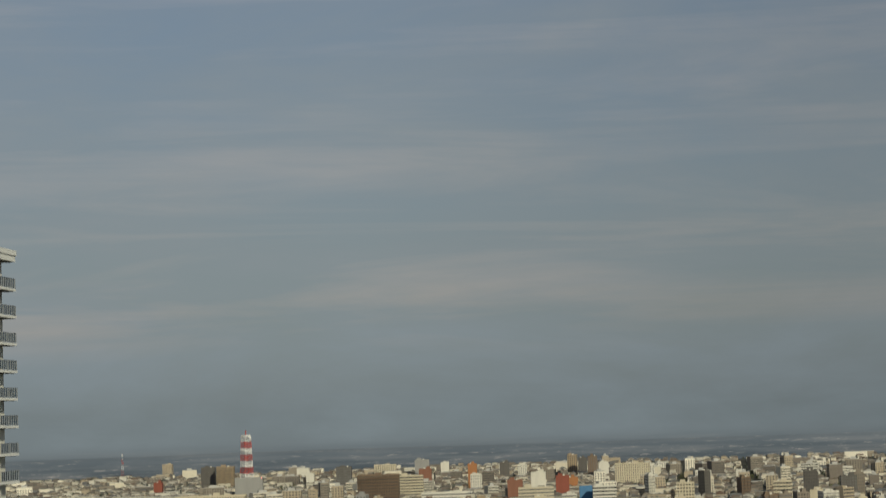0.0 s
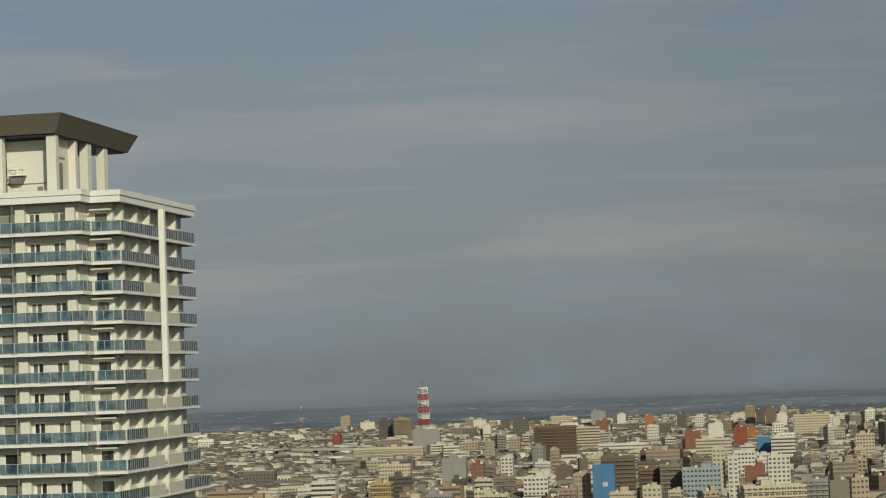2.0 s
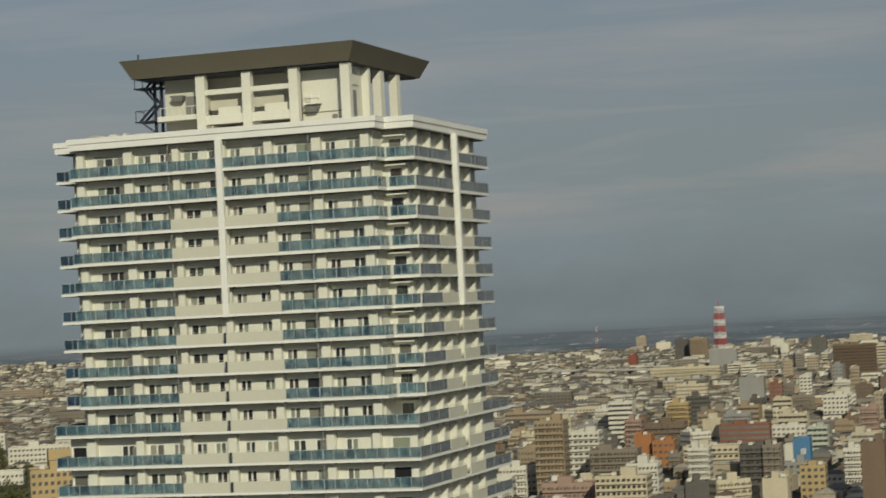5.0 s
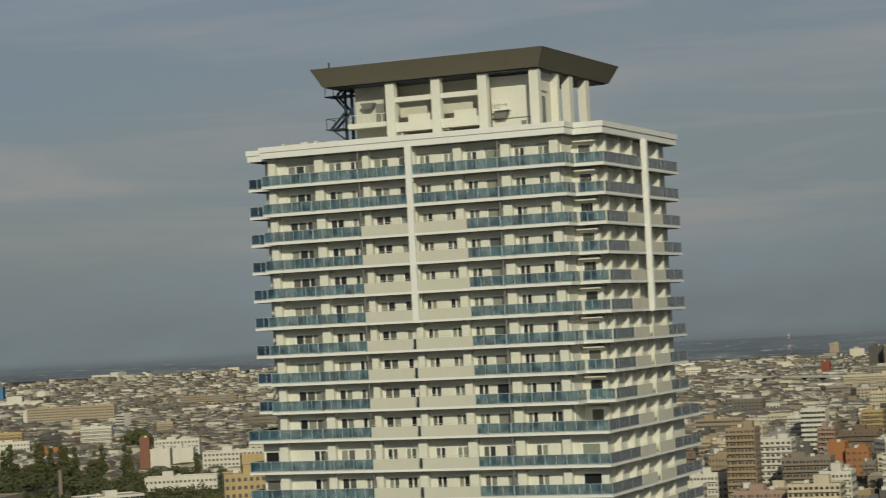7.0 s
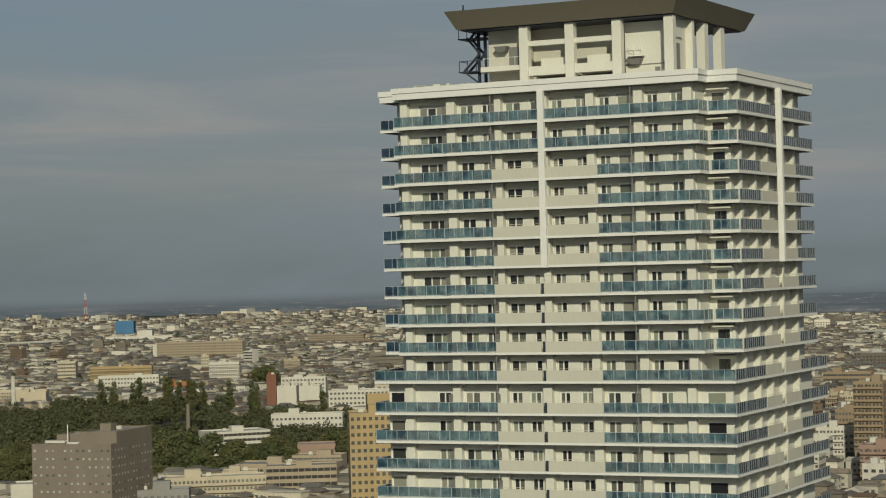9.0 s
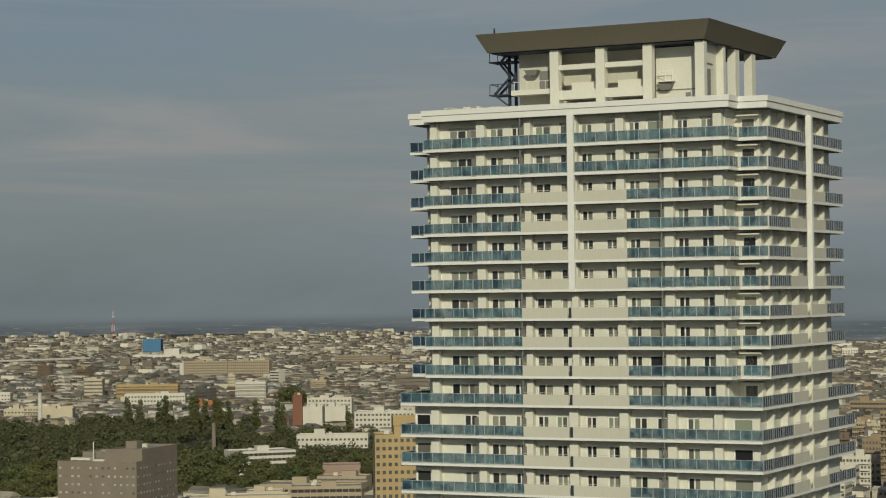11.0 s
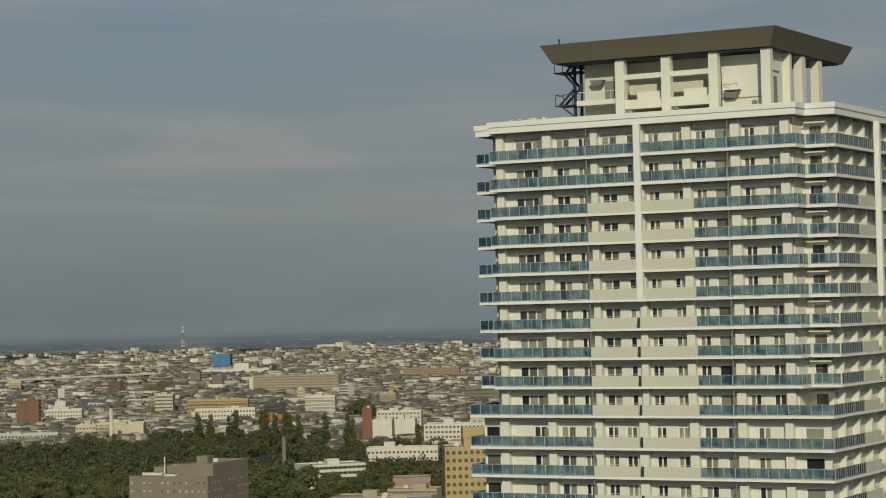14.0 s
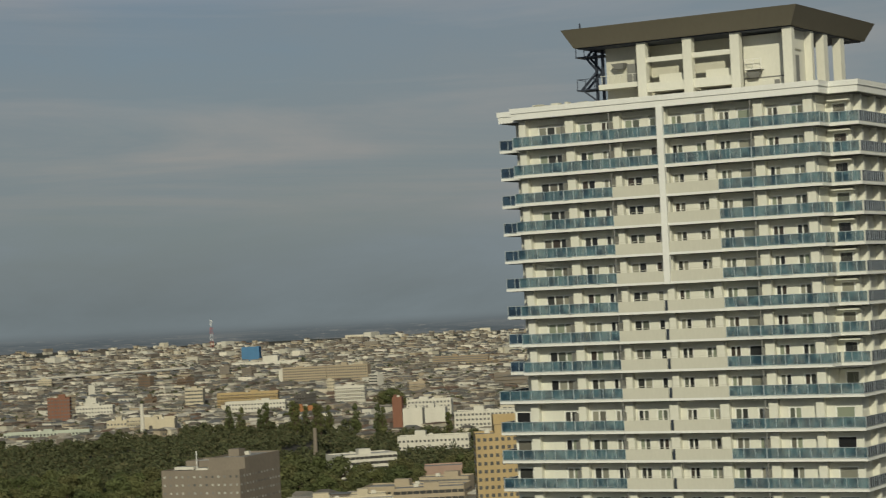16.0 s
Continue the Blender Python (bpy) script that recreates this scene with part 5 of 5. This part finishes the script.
# ---- hazy distance ----
def distance_material():
    """Glowing far plain, haze painted in: slate woods, grey fields and pale settlements in long streaks, thinning into
    the sky.
    """
    m = bpy.data.materials.new("hazy_distance")
    m.use_nodes = True
    nt = m.node_tree
    nt.nodes.clear()
    n, link = nt.nodes.new, nt.links.new
    out, uv = n("ShaderNodeOutputMaterial"), n("ShaderNodeTexCoord")

    def streaks(sx, sy, detail, rough):
        mp, t = n("ShaderNodeMapping"), n("ShaderNodeTexNoise")
        mp.inputs["Scale"].default_value = (sx, sy, 1)
        t.inputs["Scale"].default_value = 1.0
        t.inputs["Detail"].default_value = detail
        t.inputs["Roughness"].default_value = rough
        link(uv.outputs["UV"], mp.inputs["Vector"])
        link(mp.outputs[0], t.inputs["Vector"])
        return t.outputs["Fac"]

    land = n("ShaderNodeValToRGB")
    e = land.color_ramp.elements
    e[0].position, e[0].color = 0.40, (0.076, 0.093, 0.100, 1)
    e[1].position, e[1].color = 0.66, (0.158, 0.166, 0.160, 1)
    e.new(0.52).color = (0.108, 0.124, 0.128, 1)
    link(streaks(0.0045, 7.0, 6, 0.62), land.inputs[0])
    town = n("ShaderNodeMapRange")
    town.inputs["From Min"].default_value = 0.575
    town.inputs["From Max"].default_value = 0.66
    link(streaks(0.028, 20.0, 5, 0.68), town.inputs["Value"])
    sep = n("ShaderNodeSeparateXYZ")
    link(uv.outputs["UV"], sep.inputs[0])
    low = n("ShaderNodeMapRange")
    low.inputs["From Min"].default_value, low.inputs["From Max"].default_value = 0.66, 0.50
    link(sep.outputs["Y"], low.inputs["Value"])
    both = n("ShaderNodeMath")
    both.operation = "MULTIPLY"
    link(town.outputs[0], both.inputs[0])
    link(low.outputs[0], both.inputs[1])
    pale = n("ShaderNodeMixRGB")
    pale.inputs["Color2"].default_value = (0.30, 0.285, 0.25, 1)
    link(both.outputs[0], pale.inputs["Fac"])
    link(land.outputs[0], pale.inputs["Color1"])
    # painted haze: land colours blend to grey-blue with height
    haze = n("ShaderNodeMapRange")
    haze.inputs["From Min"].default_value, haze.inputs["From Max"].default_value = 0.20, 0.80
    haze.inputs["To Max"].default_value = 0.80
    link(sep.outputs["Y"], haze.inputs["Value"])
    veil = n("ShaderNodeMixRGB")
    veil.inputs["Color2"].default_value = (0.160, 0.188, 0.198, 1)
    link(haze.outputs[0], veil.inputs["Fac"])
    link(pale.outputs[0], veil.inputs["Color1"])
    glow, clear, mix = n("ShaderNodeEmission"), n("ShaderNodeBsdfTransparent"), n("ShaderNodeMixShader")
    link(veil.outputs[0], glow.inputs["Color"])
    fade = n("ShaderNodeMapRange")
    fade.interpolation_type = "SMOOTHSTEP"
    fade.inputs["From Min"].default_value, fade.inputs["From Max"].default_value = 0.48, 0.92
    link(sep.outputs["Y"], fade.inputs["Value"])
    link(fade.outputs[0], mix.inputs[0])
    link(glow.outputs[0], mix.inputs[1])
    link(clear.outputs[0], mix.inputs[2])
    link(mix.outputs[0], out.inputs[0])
    return m


def distance_backdrop(name, az0, az1, r, el0, el1, mat):
    """Upright arc of far land r metres off, from el0 to el1 degrees against eye level."""
    verts, faces, uvs = [], [], []
    k = 48
    for i in range(k + 1):
        a = radians(az0 + (az1 - az0) * i / k)
        for v, el in enumerate((el0, el1)):
            verts.append((r * math.sin(a), r * math.cos(a), EYE.z + r * math.tan(radians(el))))
            uvs.append((r * a, float(v)))
    for i in range(k):
        faces.append((2 * i, 2 * i + 2, 2 * i + 3, 2 * i + 1))
    me = bpy.data.meshes.new(name)
    me.from_pydata(verts, [], faces)
    layer = me.uv_layers.new(name="distance")
    for loop in me.loops:
        layer.data[loop.index].uv = uvs[loop.vertex_index]
    me.materials.append(mat)
    ob = tagged(new(name, me), "hazy slate plain with far woods and settlements", "backdrop", kind="structure")
    ob.visible_shadow = False


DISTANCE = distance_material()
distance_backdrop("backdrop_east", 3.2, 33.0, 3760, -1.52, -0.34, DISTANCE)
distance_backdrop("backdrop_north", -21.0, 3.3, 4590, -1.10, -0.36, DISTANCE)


# ---- mast, chimneys, poplars, viaduct ----
RED_STEEL = material("red_steel", (0.50, 0.055, 0.03), 0.6, vary=0.1)
WHITE_STEEL = material("white_steel", (0.72, 0.71, 0.68), 0.6, vary=0.08)


def lattice_mast(x, y, z0, z1, wide, narrow, bands, m, label, platforms):
    """Four-legged lattice mast in alternating bands, each band a part."""
    t = thing("lattice_mast", pose(x, y, z0, 0, 0, 20), label, "mast")
    h = z1 - z0
    tip = h * 0.9
    for i in range(bands):
        u, v = tip * i / bands, tip * (i + 1) / bands
        a, b = (wide + (narrow - wide) * q / tip for q in (u, v))
        bm = bmesh.new()
        r = m
        c = [(-1, -1), (1, -1), (1, 1), (-1, 1)]
        for j in range(4):
            p, q = c[j], c[(j + 1) % 4]
            bar(bm, (p[0] * a, p[1] * a, u), (p[0] * b, p[1] * b, v), r)
            mid = (u + v) / 2
            e = (a + b) / 2
            for lo, hi, s, f in ((u, mid, a, e), (mid, v, e, b)):
                bar(bm, (p[0] * s, p[1] * s, lo), (q[0] * f, q[1] * f, hi), r * 0.6)
                bar(bm, (q[0] * s, q[1] * s, lo), (p[0] * f, p[1] * f, hi), r * 0.6)
                bar(bm, (p[0] * s, p[1] * s, lo), (q[0] * s, q[1] * s, lo), r * 0.6)
        part("band", bm, (WHITE_STEEL, RED_STEEL)[i % 2], t)
    for k in range(platforms):
        z = tip * (0.30 + 0.66 * k / max(1, platforms - 1))
        s = wide + (narrow - wide) * z / tip + 0.5
        bm = bmesh.new()
        box(bm, -s, s, -s, s, z - 0.3, z + 0.3)
        for j in range(8):
            g = j * math.pi / 4
            box(bm, s * math.cos(g) - 0.45, s * math.cos(g) + 0.45, s * math.sin(g) - 0.45, s * math.sin(g) + 0.45, z + 0.3, z + 2.6)
        part("antenna_platform", bm, WHITE_STEEL, t)
    bm = bmesh.new()
    bar(bm, (0, 0, tip), (0, 0, h), m * 1.2)
    part("antenna", bm, RED_STEEL, t)


lattice_mast(616, 2726, 26.2, 88.3, 5.9, 4.2, 7, 0.30, "red and white lattice telecom mast on a building", 3)
lattice_mast(-849, 4011, 13.2, 84.2, 3.4, 1.2, 5, 0.08, "faint red and white lattice tower, far off", 0)
lattice_mast(618, 3672, 7.0, 57.0, 2.1, 1.0, 5, 0.045, "faint red and white lattice tower, far off", 0)


def chimney(x, y, h, r, mat, label):
    t = thing("chimney", pose(x, y, 0), label, "chimney")
    bm = bmesh.new()
    ring = [(r * math.cos(i * math.pi / 8), r * math.sin(i * math.pi / 8)) for i in range(16)]
    prism(bm, ring, -0.5, h, [(p * 0.72, q * 0.72) for p, q in ring])
    part("shaft", bm, mat, t)
    bm = bmesh.new()
    prism(bm, [(p * 0.8, q * 0.8) for p, q in ring], h - 0.8, h + 0.15)
    part("rim", bm, mat, t)


chimney(-221, 1335, 22.8, 1.5, WALLS["stone"], "slim weathered grey concrete chimney among trees")
chimney(-412, 1674, 27.6, 1.9, WALLS["white"], "slim white-painted boiler chimney beside works")

POP_RNG = random.Random(51)


def poplar(x, y, h):
    plant(POPLARS[POP_RNG.randrange(2)], x, y, h / 15.3, POP_RNG.uniform(0, 360), "tall dark columnar poplar at the park edge", "tree", "poplars")


for px, py, ph in ((-333, 1622, 27.7), (-319, 1597, 27.6), (-313, 1641, 23.4), (-308, 1640, 25.2), (-279, 1591, 28.0), (-276, 1590, 25.5), (-273, 1611, 23.1),
                   (-261, 1587, 25.5), (-258, 1587, 24.2), (-255, 1608, 25.7), (-228, 1561, 28.4), (-206, 1517, 29.5), (-203, 1516, 27.1), (-152, 1470, 21.4)):
    poplar(px, py, ph)
for px, py, ps in ((-258, 1936, 1.7), (-250, 1930, 1.9), (-243, 1934, 1.6), (-247, 1940, 1.8)):
    plant(TREES[2], px, py, ps, px * 7 % 360, "tall dark tree behind the hospital")


def viaduct(x0, y0, x1, y1, z, label):
    """Elevated road on piers with pale parapets."""
    length = math.hypot(x1 - x0, y1 - y0)
    t = thing("viaduct", pose(x0, y0, 0, 0, 0, math.degrees(math.atan2(y1 - y0, x1 - x0))), label, "viaduct")
    bm = bmesh.new()
    box(bm, 0, length, -6, 6, z, z + 1.2)
    part("deck", bm, ROOFS["pale"], t)
    for s in (-6, 5.7):
        bm = bmesh.new()
        box(bm, 0, length, s, s + 0.3, z + 1.2, z + 2.4)
        part("parapet", bm, WALLS["white"], t)
    bm = bmesh.new()
    box(bm, -1, 1, -3, 3, -40, z)
    me = mesh_of("pier", bm, ROOFS["grey"])
    for i in range(int(length // 40)):
        put("pier", me, t, (20 + i * 40, 0, 0))


viaduct(402, 2839, 530, 2658, 8.0, "pale elevated expressway crossing the suburbs")
viaduct(-941, 2960, -716, 3204, 10.9, "pale elevated road between houses and groves")
